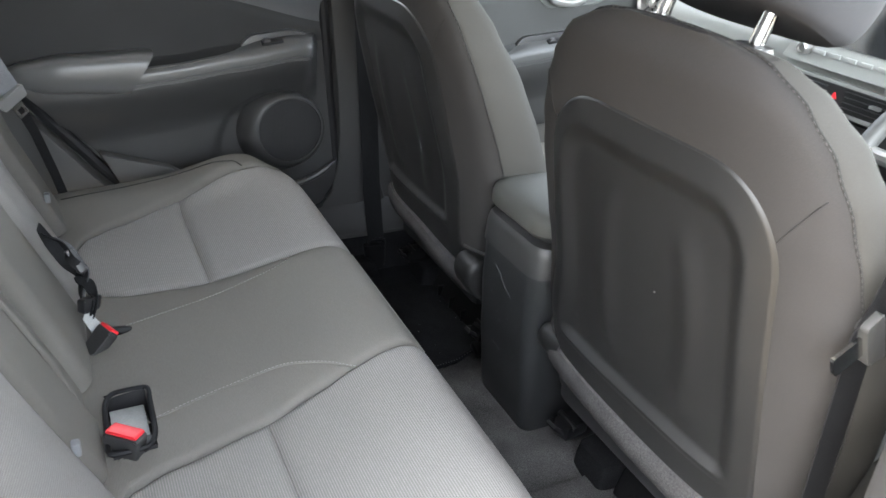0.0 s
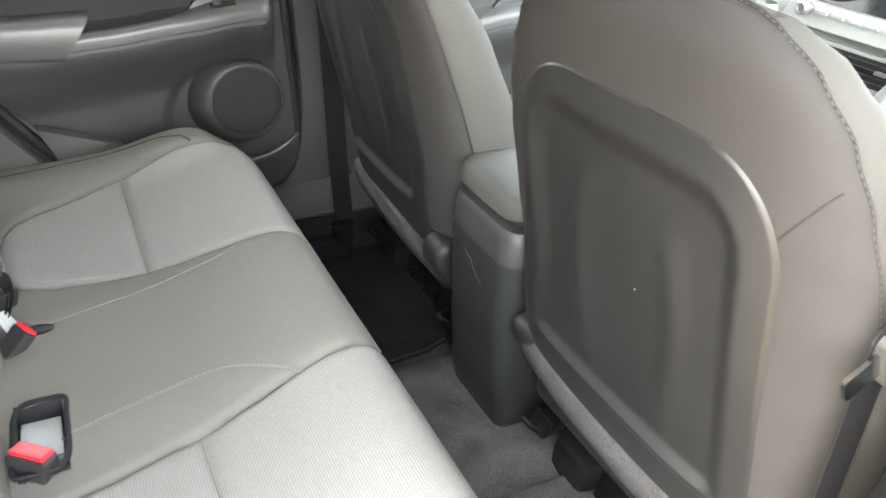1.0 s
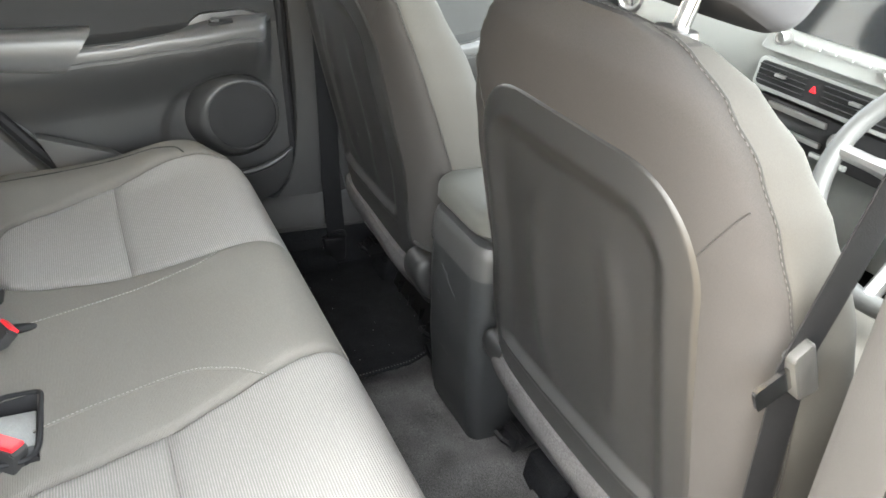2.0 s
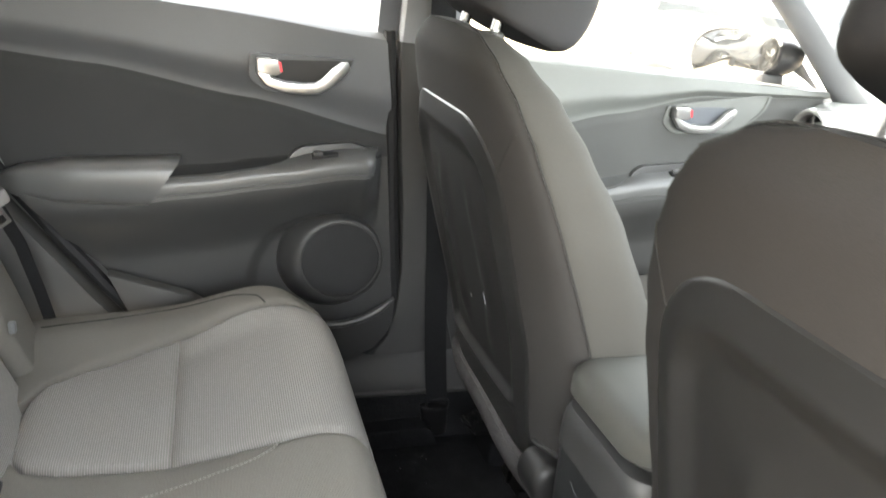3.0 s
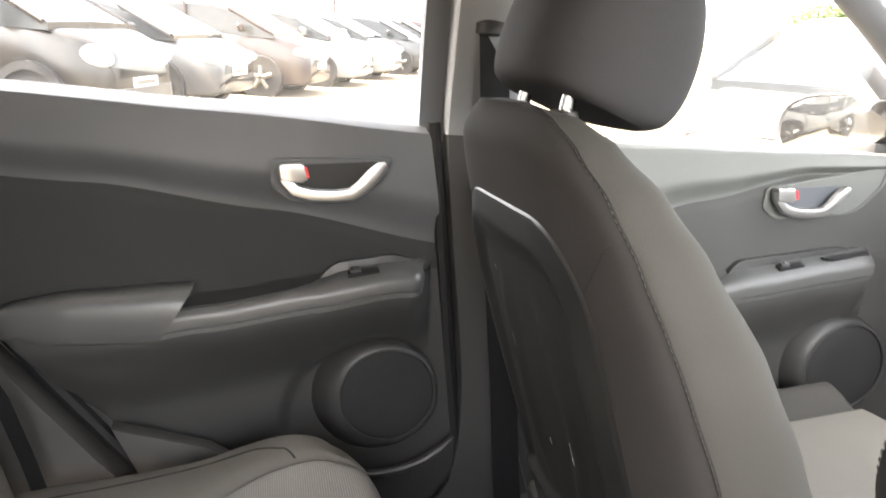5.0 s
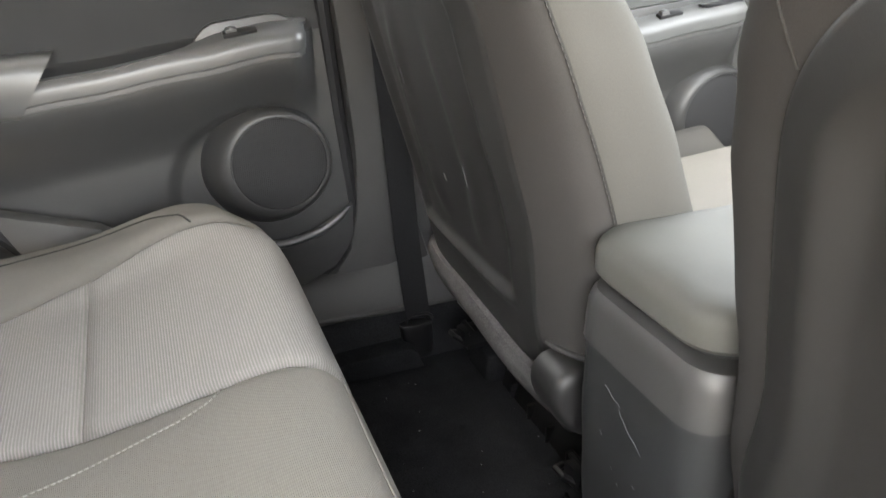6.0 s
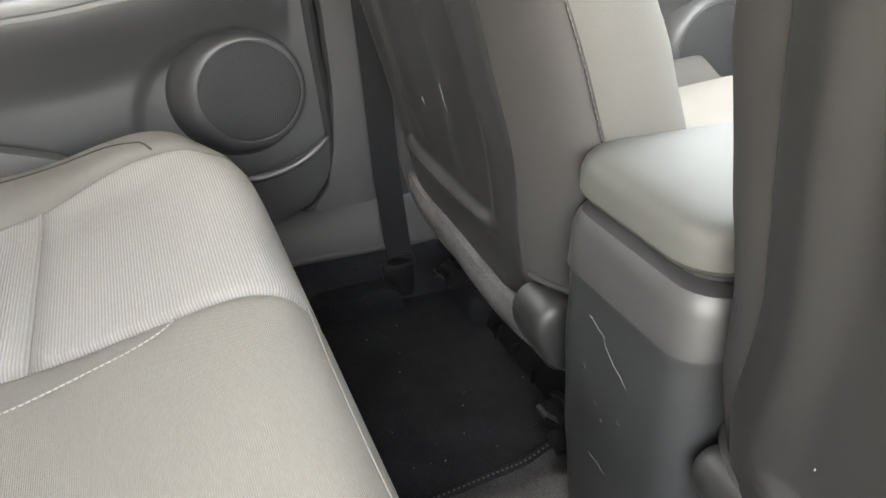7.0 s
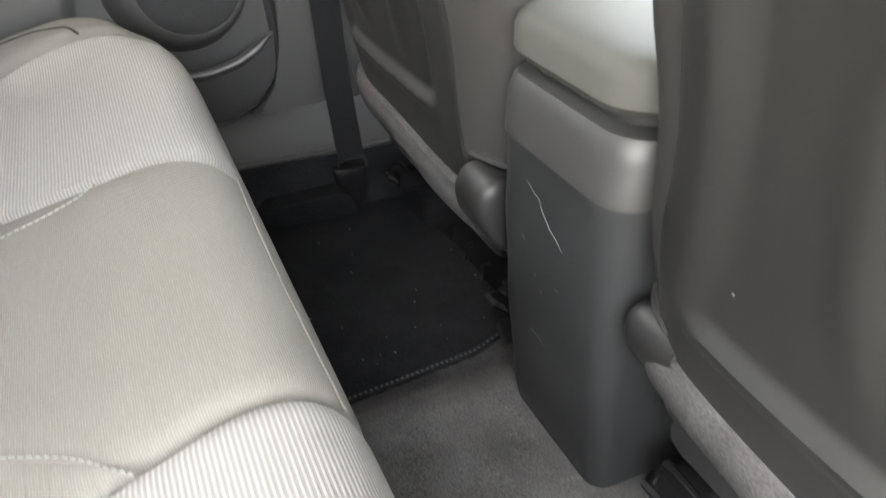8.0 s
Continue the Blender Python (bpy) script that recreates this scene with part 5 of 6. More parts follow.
# ---- belts, buckles, mat ----
def ribbon(points, width_dirs, half, thick=0.0014):
    """A flat strap along points; width_dirs gives the way across at each."""
    rings = []
    for i, (p, w) in enumerate(zip(points, width_dirs)):
        p, w = Vector(p), Vector(w).normalized()
        way = (Vector(points[min(i + 1, len(points) - 1)]) - Vector(points[max(i - 1, 0)])).normalized()
        n = way.cross(w).normalized()
        rings.append([p + w * half + n * thick / 2, p - w * half + n * thick / 2, p - w * half - n * thick / 2, p + w * half - n * thick / 2])
    return loft(rings)


TONGUE_GREY = material("tongue_plastic", (0.030, 0.030, 0.0295), rough=0.45, vary=0.06, grain=0.05, bump=0.1)


def front_belt(s, tongue):
    name = "front passenger's" if s > 0 else "driver's"
    belt = thing("seat_belt", (0.02, s * 0.645, 0.40), f"black {name} seat belt hanging down the middle pillar", "seat belt", "front seat belts")
    pts = [(-0.045, s * 0.652, 1.300), (-0.050, s * 0.638, 1.15), (-0.046, s * 0.618, 0.99), (-0.010, s * 0.614, 0.81), (0.008, s * 0.622, 0.60), (0.018, s * 0.632, 0.47), (0.020, s * 0.632, 0.440)] if tongue else [(-0.045, s * 0.652, 1.300), (-0.036, s * 0.655, 1.15), (-0.020, s * 0.656, 0.95), (-0.004, s * 0.646, 0.75), (0.010, s * 0.644, 0.58), (0.022, s * 0.638, 0.47), (0.026, s * 0.636, 0.440)]
    part("webbing", ribbon(pts, [(1, (-0.10 if tongue else 0.15) * s, 0)] * len(pts), 0.0235), BELT, belt, "black woven webbing")
    cx, cy = (0.026, 0.632) if s > 0 else (0.020, 0.628)
    part("anchor_loop", tube([(cx + 0.0235 * math.copysign(abs(math.cos(q)) ** 0.5, math.cos(q)), s * (cy + 0.004 * math.sin(q)), 0.434 + 0.010 * math.sin(q)) for q in [2 * math.pi * k / 24 for k in range(24)]], 0.0026, 8, closed=True), GLOSS_BLACK, belt, "black steel anchor loop")
    boot = loft([super_ring(cx - 0.002 * k, s * (cy - 0.002), 0.029 * w, 0.012 * w, 3.0, z, 28) for k, (w, z) in enumerate(((0.80, 0.368), (0.90, 0.374), (0.97, 0.395), (1.0, 0.418), (1.02, 0.430), (0.92, 0.432)))])
    part("anchor_cover", boot, GLOSS_BLACK, belt, "black plastic anchor cover")
    part("upper_guide", loft([super_ring(-0.047, s * 0.652, 0.027 * k, 0.010 * k, 2.6, z, 24) for k, z in ((0.6, 1.288), (1, 1.292), (1, 1.306), (0.6, 1.312))]), BLACK, belt, "black upper belt guide")
    if tongue:
        m = Matrix.Translation((-0.046, s * 0.624, 0.988)) @ Matrix.Rotation(radians(60), 4, "Y") @ Matrix.Rotation(radians(90), 4, "Z")
        part("tongue_body", prism(rounded([(-0.030, 0.010), (0.030, 0.010), (0.026, -0.012), (-0.026, -0.012)], 0.005), lambda a, b, d: m @ Vector((d, a, b)), -0.007, 0.006, 0.002), TONGUE_GREY, belt, "grey plastic tongue body")
        part("tongue_plate", prism(rounded([(-0.012, -0.010), (0.012, -0.010), (0.012, -0.046), (-0.012, -0.046)], 0.004), lambda a, b, d: m @ Vector((d, a, b)), -0.0018, 0.0018), CHROME, belt, "steel tongue plate")
        part("belt_stop", loft([super_ring(-0.003, s * 0.618, 0.005 * k, 0.003 * k, 2, z, 12) for k, z in ((0.5, 0.742), (1, 0.745), (1, 0.755), (0.5, 0.758))]), BUCKLE, belt, "grey belt stop button")
    return belt


front_belt(1, False)
front_belt(-1, True)


def buckle(x, y, z, label, yaw, lean, low, k=1.0):
    b = thing("belt_buckle", (x, y, 0.645), label, "belt buckle", "rear belt buckles")
    m = Matrix.Translation((x, y, z)) @ Matrix.Rotation(radians(yaw), 4, "Z") @ Matrix.Rotation(radians(lean), 4, "Y")
    def at(a, c, d):
        return m @ Vector((d * k, a * k, c))
    part("housing", prism(rounded([(-0.024, -low), (0.024, -low), (0.027, 0.004), (-0.027, 0.004)], 0.006), at, -0.013, 0.013, 0.003), BUCKLE, b, "grey plastic buckle housing")
    part("release_button", prism(rounded([(-0.0235, -0.004), (0.0235, -0.004), (0.0235, 0.0080), (-0.0235, 0.0080)], 0.003), at, -0.0105, 0.0110, 0.0015), RED, b, "bright red release button")
    return b


buckle(-0.638, -0.156, 0.670, "rear belt buckle with a red release button standing in its pocket", 50, 6, 0.060, 0.88)
buckle(-0.637, 0.070, 0.675, "rear belt buckle with a red release button beside the middle seat", 25, 48, 0.040, 0.62)

FLAP = material("pale_flap_cloth", (0.30, 0.31, 0.305), rough=0.8, vary=0.12, vary_scale=30, grain=0.15, bump=0.2)
well = thing("buckle_pocket", (-0.63, -0.115, 0.65), "open black pocket in the bench with a pale flap inside", "seat pocket")
part("pocket_rim", tube([(-0.629 + 0.0275 * math.copysign(abs(math.cos(q)) ** 0.35, math.cos(q)) + 0.10 * 0.066 * math.sin(q), -0.113 + 0.060 * math.copysign(abs(math.sin(q)) ** 0.35, math.sin(q)), 0.6580) for q in [2 * math.pi * k / 48 for k in range(48)]], 0.0036, 8, closed=True), RUBBER, well, "black edge of the pocket")
part("pocket_lining", loft([[Vector((-0.629 + 0.0255 * k * c, -0.113 + 0.0565 * k * e, z)) for c, e in ((-1, -1), (1, -1), (1, 1), (-1, 1))] for k, z in ((1.02, 0.6575), (1.0, 0.653), (0.96, 0.618), (0.3, 0.617))], cap=False), BLACK, well, "black pocket lining")
part("pocket_floor", box(-0.660, -0.598, -0.178, -0.048, 0.606, 0.617, 0.002), BLACK, well, "black pocket floor")
part("pocket_flap", box(-0.651, -0.608, -0.142, -0.066, 0.640, 0.6445, 0.0015, turn=Matrix.Rotation(radians(-8), 4, "X")), FLAP, well, "pale grey flap inside the pocket")
part("catch", box(-0.618, -0.606, -0.168, -0.152, 0.648, 0.660, 0.003), BLACK, well, "small black catch")
slot = thing("buckle_slot", (-0.62, 0.09, 0.65), "dark slot in the cloth beside the far buckle", "seat pocket")
# solid black plug; its colour paints the shaded depth of the slot
part("slot_lining", loft([super_ring(-0.627, 0.090, 0.025 * k, 0.011 * k, 2.2, z, 24) for k, z in ((1, 0.652), (1, 0.6615), (0.8, 0.6625))]), GLOSS_BLACK, slot, "black plug standing in for the shade in the slot")

# rear belts
rear_belt = thing("seat_belt", (-0.72, 0.56, 0.70), "grey rear seat belt with a steel tongue beside the far backrest", "seat belt", "rear seat belts")
pts = [(-0.848, 0.530, 1.20), (-0.810, 0.525, 1.09), (-0.768, 0.517, 0.991), (-0.731, 0.540, 0.892)]
part("webbing", ribbon(pts, [(0.80, 0.25, 0.50)] * 4, 0.0235), BELT_GREY, rear_belt, "grey woven webbing")
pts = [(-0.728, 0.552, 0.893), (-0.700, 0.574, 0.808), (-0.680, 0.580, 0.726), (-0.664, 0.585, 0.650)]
# lower half of the grey belt; the black colour paints in its shade
part("lower_webbing", ribbon(pts, [(0.6, 0.5, 0.3)] * 4, 0.0095), BELT, rear_belt, "lower webbing, its shade put in as black")
TONGUE = material("belt_tongue_plastic", (0.13, 0.13, 0.128), rough=0.45, vary=0.06, grain=0.05, bump=0.1)
TM = Matrix.Translation((-0.725, 0.534, 0.884)) @ Matrix.Rotation(radians(35), 4, "Z") @ Matrix.Rotation(radians(-28), 4, "Y") @ Matrix.Diagonal((0.85, 0.85, 0.85, 1))
part("tongue_body", prism(rounded([(-0.034, 0.014), (0.034, 0.014), (0.030, -0.012), (-0.030, -0.012)], 0.006), lambda a, b, d: TM @ Vector((a, d, b)), -0.007, 0.005, 0.002), TONGUE, rear_belt, "grey plastic tongue body")
tongue = bmesh.new()
outer, inner = rounded([(-0.012, -0.010), (0.012, -0.010), (0.012, -0.046), (-0.012, -0.046)], 0.003), rounded([(-0.006, -0.026), (0.006, -0.026), (0.006, -0.040), (-0.006, -0.040)], 0.0015)
levels = [[tongue.verts.new(TM @ Vector((a, d, b))) for a, b in some] for some, d in ((outer, -0.0015), (outer, 0.0015), (inner, 0.0015), (inner, -0.0015))]
for p, q in ((levels[0], levels[1]), (levels[1], levels[2]), (levels[2], levels[3]), (levels[3], levels[0])):
    for k in range(len(p)):
        m = (k + 1) % len(p)
        tongue.faces.new((p[k], p[m], q[m], q[k]))
part("tongue_plate", tongue, CHROME, rear_belt, "steel tongue plate with a slot")

mid_belt = thing("seat_belt", (-0.66, 0.12, 0.66), "black middle seat belt bunched against the backrest", "seat belt", "rear seat belts")


# webbing paled to paint highlights into the bunched belt
HIGHLIGHT_WEBBING = material("highlight_webbing", (0.035, 0.036, 0.039), rough=0.6, vary=0.05, grain=0.25, grain_scale=900, bump=0.4, bump_scale=900)


def strand(name, pts, turns, half, mat=BELT, label="twisted black webbing"):
    """Webbing along a smooth line, its flat side turning from turns[0] to turns[1] degrees."""
    n = 26
    line = [spline(pts, (len(pts) - 1) * k / n) for k in range(n + 1)]
    ways = []
    for k in range(n + 1):
        a = radians(lerp(turns[0], turns[1], k / n))
        ways.append((0.45 * math.sin(a) + 0.1, math.cos(a), 0.6 * math.sin(a)))
    part(name, ribbon(line, ways, half, 0.0018), mat, mid_belt, label)


strand("webbing", [(-0.704, 0.160, 0.812), (-0.694, 0.150, 0.792), (-0.676, 0.136, 0.762), (-0.660, 0.140, 0.732), (-0.664, 0.128, 0.704), (-0.656, 0.112, 0.680), (-0.652, 0.088, 0.664)], (10, 250), 0.009)
strand("webbing", [(-0.692, 0.158, 0.786), (-0.668, 0.156, 0.770), (-0.652, 0.142, 0.748), (-0.656, 0.126, 0.722), (-0.664, 0.118, 0.700)], (80, -160), 0.009, HIGHLIGHT_WEBBING, "slate grey webbing, highlights put into its colour")
strand("sleeve", [(-0.662, 0.106, 0.690), (-0.654, 0.094, 0.676), (-0.646, 0.084, 0.668)], (30, 50), 0.011, FLAP, "pale elastic sleeve over the buckle stalk")
strand("webbing", [(-0.668, 0.118, 0.742), (-0.650, 0.128, 0.722), (-0.648, 0.120, 0.694), (-0.658, 0.100, 0.672)], (-20, 220), 0.009)


def tongue_at(m, plate_mat):
    part("tongue_body", prism(rounded([(-0.021, 0.010), (0.021, 0.010), (0.018, -0.012), (-0.018, -0.012)], 0.005), lambda a, b, d: m @ Vector((a, d, b)), -0.006, 0.006, 0.002), plate_mat, mid_belt, "dark belt tongue body")
    part("tongue_plate", prism(rounded([(-0.007, -0.010), (0.007, -0.010), (0.007, -0.026), (-0.007, -0.026)], 0.003), lambda a, b, d: m @ Vector((a, d, b)), -0.0015, 0.0015), CHROME, mid_belt, "steel tongue plate")


strand("webbing", [(-0.700, 0.146, 0.806), (-0.680, 0.150, 0.786), (-0.668, 0.130, 0.766), (-0.654, 0.134, 0.744), (-0.662, 0.142, 0.722), (-0.650, 0.124, 0.706), (-0.656, 0.104, 0.684)], (160, -60), 0.007)
tongue_at(Matrix.Translation((-0.664, 0.140, 0.760)) @ Matrix.Rotation(radians(-35), 4, "Z") @ Matrix.Rotation(radians(60), 4, "Y") @ Matrix.Rotation(radians(35), 4, "X"), BUCKLE)
tongue_at(Matrix.Translation((-0.654, 0.118, 0.698)) @ Matrix.Rotation(radians(50), 4, "Z") @ Matrix.Rotation(radians(15), 4, "Y"), BLACK)

mat_thing = thing("floor_mat", (-0.08, 0.4, 0.352), "black carpet floor mat with a stitched edge, dusted with crumbs", "floor mat")


def mat_height(x, y):
    return 0.358 + 0.022 * smooth(0.23, 0.18, y) * smooth(0.03, 0.09, x) + 0.010 * smooth(0.26, 0.17, y)


def mat_edge(x):
    return 0.175 + 0.11 * (x + 0.12)


part("carpet", plate(lambda u, v: Vector((lerp(-0.30, 0.36, u), lerp(mat_edge(lerp(-0.30, 0.36, u)), 0.628, v), mat_height(lerp(-0.30, 0.36, u), lerp(mat_edge(lerp(-0.30, 0.36, u)), 0.628, v)) + 0.0025 * noise.noise((u * 50, v * 50, 0)))), 90, 70, (0, 0, -0.008)), MAT, mat_thing, "black carpet pile")
edge = [(x, mat_edge(x), mat_height(x, mat_edge(x)) + 0.001) for x in [lerp(-0.30, 0.36, k / 80) for k in range(81)]]
part("edge_binding", tube(edge, 0.0058, 8), MAT, mat_thing, "black overlocked edge")
stitches([(x, y - 0.0035, z + 0.0045) for x, y, z in edge], mat_thing, TRIM_DARK, length=0.003, gap=0.004, radius=0.0014, name="edge_stitching")
part("mat_clip", box(0.066, 0.100, 0.160, 0.192, 0.392, 0.410, 0.004, turn=Matrix.Rotation(radians(20), 4, "X")), GLOSS_BLACK, mat_thing, "black plastic mat clip")
near_mat = thing("floor_mat", (-0.08, -0.4, 0.352), "dark grey carpet floor mat behind the driver's seat", "floor mat")
part("carpet", plate(lambda u, v: Vector((lerp(-0.30, 0.36, u), lerp(-0.585, -0.185, v), 0.357 + 0.0025 * noise.noise((u * 50, v * 50, 3)))), 60, 50, (0, 0, -0.007)), CARPET, near_mat, "dark grey carpet pile")

crumbs = bmesh.new()
rng = random.Random(4)
for _ in range(38):
    x, y = rng.uniform(-0.16, 0.2), rng.uniform(0.2, 0.57)
    r = rng.uniform(0.0004, 0.0011)
    bmesh.ops.create_icosphere(crumbs, subdivisions=1, radius=r, matrix=Matrix.Translation((x, y, mat_height(x, y) + 0.003)) @ Matrix.Diagonal((rng.uniform(0.6, 2.2), 1, 0.7, 1)))
tagged(part("crumbs", crumbs, TRIM_LIGHT), "pale crumbs and lint scattered over the black mat", "crumbs", kind="stuff")

for s in (1, -1):
    for ry in (s * 0.185, s * 0.555):
        rc = thing("rail_cover", (0.14, ry, 0.36), "carpeted bump round the foot of a seat rail", "rail cover", "seat rail covers")
        # grey carpet in the mat's black, which paints in the shade under the seat
        part("cover", loft([super_ring(0.235, ry, 0.130 * k, 0.046 * k, 9, z, 40) for k, z in ((1.0, 0.350), (0.985, 0.385), (0.96, 0.403), (0.90, 0.408))]), MAT, rc, "moulded carpet, blackened for the shade under the seat")

# black blocks put under the seats in place of the shade there
shade_outline = rounded([(0.125, 0.345), (0.150, 0.425), (0.50, 0.440), (0.52, 0.345)], [0.0, 0.03, 0.02, 0.0])
for s, where in ((1, "passenger's"), (-1, "driver's")):
    vent = thing("heater_duct", (0.3, s * 0.37, 0.35), f"black block put in for the shade under the {where} seat", "heater duct", "heater ducts")
    part("duct_body", prism(shade_outline, lambda a, b, d, s=s: (a, s * d, b), 0.236, 0.504, 0.004), GLOSS_BLACK, vent, "black block in place of shade")
    for k in range(4):
        part("duct_rib", box(0.124, 0.140, s * (0.28 + 0.06 * k) - 0.003, s * (0.28 + 0.06 * k) + 0.003, 0.350, 0.385, 0.001), GLOSS_BLACK, vent, "upright black rib on the shade block")


# ---- car park outside ----
GROUND_TILT = radians(3.5)     # the car stands a little aslant to the yard
GM = Matrix.Rotation(GROUND_TILT, 4, "X")


def ground_sheet():
    bm = bmesh.new()
    n = 24
    rings = [0.5, 3, 8, 16, 30, 60, 150, 500, 2500]
    rows = [[bm.verts.new(GM @ Vector((r * math.cos(2 * math.pi * k / n), r * math.sin(2 * math.pi * k / n), 0))) for k in range(n)] for r in rings]
    for a, b in zip(rows, rows[1:]):
        for k in range(n):
            bm.faces.new((a[k], a[(k + 1) % n], b[(k + 1) % n], b[k]))
    bm.faces.new(rows[0])
    return bm


structure("ground", ground_sheet(), TARMAC, "sunlit pale tarmac of the car park", "car park ground")



def paint(name, color):
    return material(name, color, rough=0.24, vary=0.03, vary_scale=2, grain=0.0, bump=0, spec=0.30)


PAINTS = {"black": paint("black_paint", (0.011, 0.0100, 0.0094)), "silver": paint("silver_paint", (0.040, 0.041, 0.043)), "plum": paint("plum_paint", (0.020, 0.0150, 0.0155)), "white": paint("white_paint", (0.13, 0.13, 0.128)), "blue": paint("blue_paint", (0.015, 0.04, 0.11)), "grey": paint("grey_paint", (0.022, 0.023, 0.0245)), "red": paint("red_paint", (0.45, 0.03, 0.03))}
DARK_GLASS = material("tinted_glass", (0.012, 0.014, 0.016), rough=0.12, spec=0.16, vary=0.02, grain=0, bump=0)
TYRE = material("tyre_rubber", (0.010, 0.010, 0.0105), rough=0.85, vary=0.1, grain=0.1, bump=0.2, bump_scale=200)
ALLOY = material("alloy_rim", (0.085, 0.082, 0.072), rough=0.45, metal=0.5, vary=0.05, grain=0.02, bump=0)
LAMP = material("headlamp_lens", (0.35, 0.35, 0.36), rough=0.1, vary=0.05, grain=0.02, bump=0)
PLATE = material("number_plate", (0.45, 0.45, 0.44), rough=0.4, vary=0.02, grain=0, bump=0)


def parked_car(label, color, height=1.5, length=4.1, clad=False):
    """A hatchback with its nose at +x, the front axle over the origin; clad: a crossover with plastic cladding."""
    h = height / 1.5
    L = length
    car = thing("parked_car", (0, 0, 0), label, "car", "parked cars")
    half = 0.87
    stations = [(0.80, 0.34, 0.62, 0.56), (0.77, 0.25, 0.72, 0.66), (0.66, 0.20, 0.82, 0.76), (0.40, 0.19, 0.92, 0.83), (0.0, 0.19, 0.99, 0.865), (-0.5, 0.19, 1.03, 0.875), (-1.3, 0.19, 1.05, 0.88), (-2.2, 0.19, 1.07, 0.87), (0.80 - L + 0.5, 0.22, 1.06, 0.84), (0.80 - L + 0.12, 0.30, 1.02, 0.78), (0.80 - L, 0.40, 0.90, 0.70)]
    rings = []
    for x, z0, z1, w in stations:
        z1 *= h
        ring = []
        for y, z in rounded([(-w * 0.96, z0), (w * 0.96, z0), (w, (z0 + z1) * 0.52), (w * 0.90, z1), (-w * 0.90, z1), (-w, (z0 + z1) * 0.52)], [0.06, 0.06, 0.15, 0.13, 0.13, 0.15], 4):
            ring.append(Vector((x, y, z)))
        rings.append(ring)
    body = part("body", loft(rings), PAINTS[color], car, f"{color} painted bodywork")
    cabin = [(0.22, 0.98, 1.00, 0.76), (-0.10, 0.99, 1.16, 0.75), (-0.55, 1.0, 1.38, 0.70), (-0.85, 1.0, 1.47, 0.665), (-1.4, 1.0, 1.50, 0.655), (-2.1, 1.0, 1.46, 0.65), (-2.6, 1.0, 1.36, 0.66), (0.80 - L + 0.25, 1.0, 1.06, 0.72)]
    glass_rings = []
    for x, z0, z1, w in cabin:
        z0, z1 = z0 * h, z1 * h
        lean = 0.80
        glass_rings.append([Vector((x, -0.80, z0 - 0.06)), Vector((x, 0.80, z0 - 0.06)), Vector((x, 0.79, z0)), Vector((x, w + 0.03, lerp(z0, z1, lean))), Vector((x, w * 0.85, z1)), Vector((x, 0, z1 + 0.012)), Vector((x, -w * 0.85, z1)), Vector((x, -w - 0.03, lerp(z0, z1, lean))), Vector((x, -0.79, z0))])
    part("glasshouse", loft(glass_rings), DARK_GLASS, car, "dark tinted windows")
    roof = cabin[2:7]
    part("roof", loft([[Vector((x, w + 0.036, lerp(1.0 * h, z1 * h, 0.80))), Vector((x, w * 0.86, z1 * h + 0.008)), Vector((x, 0, z1 * h + 0.02)), Vector((x, -w * 0.86, z1 * h + 0.008)), Vector((x, -w - 0.036, lerp(1.0 * h, z1 * h, 0.80)))] for x, z0, z1, w in roof]), PAINTS[color], car, f"{color} painted roof")
    for s in (-1, 1):
        for x0, x1 in ((0.18, -0.58), (-1.28, -1.36), (-2.35, -2.62)):
            top = curve([(-2.62, 1.30), (-2.35, 1.40), (-1.3, 1.43), (-0.58, 1.36), (0.18, 1.0)], x1) * h
            part("window_post", tube([(x0, s * 0.795, 1.00 * h), ((x0 + x1) / 2, s * 0.76, lerp(1.0 * h, top, 0.5)), (x1, s * 0.71, top)], 0.035, 6), PAINTS[color], car)
        rx, ry, rz = (0.165, 0.150, 0.120) if clad else (0.190, 0.140, 0.085)
        lens = loft([[Vector((0.625 + rx * math.sin(f) * math.cos(q) - 0.35 * rz * math.cos(f), s * (0.635 + ry * math.sin(f) * math.sin(q)), 0.715 * h + rz * math.cos(f))) for q in [2 * math.pi * j / 20 for j in range(20)]] for f in [math.pi * (j + 0.3) / 10.6 for j in range(11)]])
        part("headlight", lens, LAMP, car, "clear headlight")
        mirror = part("door_mirror", loft([super_ring(-0.28, s * (0.93 + 0.02 * k), 0.06 * q, 0.09 * q, 2.6, z, 16) for k, (q, z) in enumerate(((0.6, 1.0 * h), (1, 1.03 * h), (1, 1.11 * h), (0.6, 1.14 * h)))]), PAINTS[color], car, "door mirror")
        for x in (0.0, 0.80 - L + 0.75 + 0.02):
            def ring(r, y):
                return [Vector((x + r * math.cos(2 * math.pi * k / 28), s * y, 0.31 + r * math.sin(2 * math.pi * k / 28))) for k in range(28)]
            reach = 0.425 if clad else 0.365
            part("wheel_arch", loft([ring(reach, 0.70), ring(reach, 0.884), ring(0.335, 0.890), ring(0.335, 0.70)], cap=False), BLACK, car, "dark wheel arch")
            part("wheel_well", loft([ring(0.334, 0.872), ring(0.334, 0.8755), ring(0.1, 0.8755)]), RUBBER, car, "dark wheel well")
            tyre = part("tyre", loft([ring(0.20, 0.66), ring(0.295, 0.66), ring(0.31, 0.69), ring(0.31, 0.84), ring(0.295, 0.868), ring(0.215, 0.866), ring(0.205, 0.84)]), TYRE, car, "black tyre")
            part("rim", loft([ring(0.212, 0.83), ring(0.212, 0.862), ring(0.195, 0.864), ring(0.19, 0.83)], cap=False), ALLOY, tyre, "alloy rim")
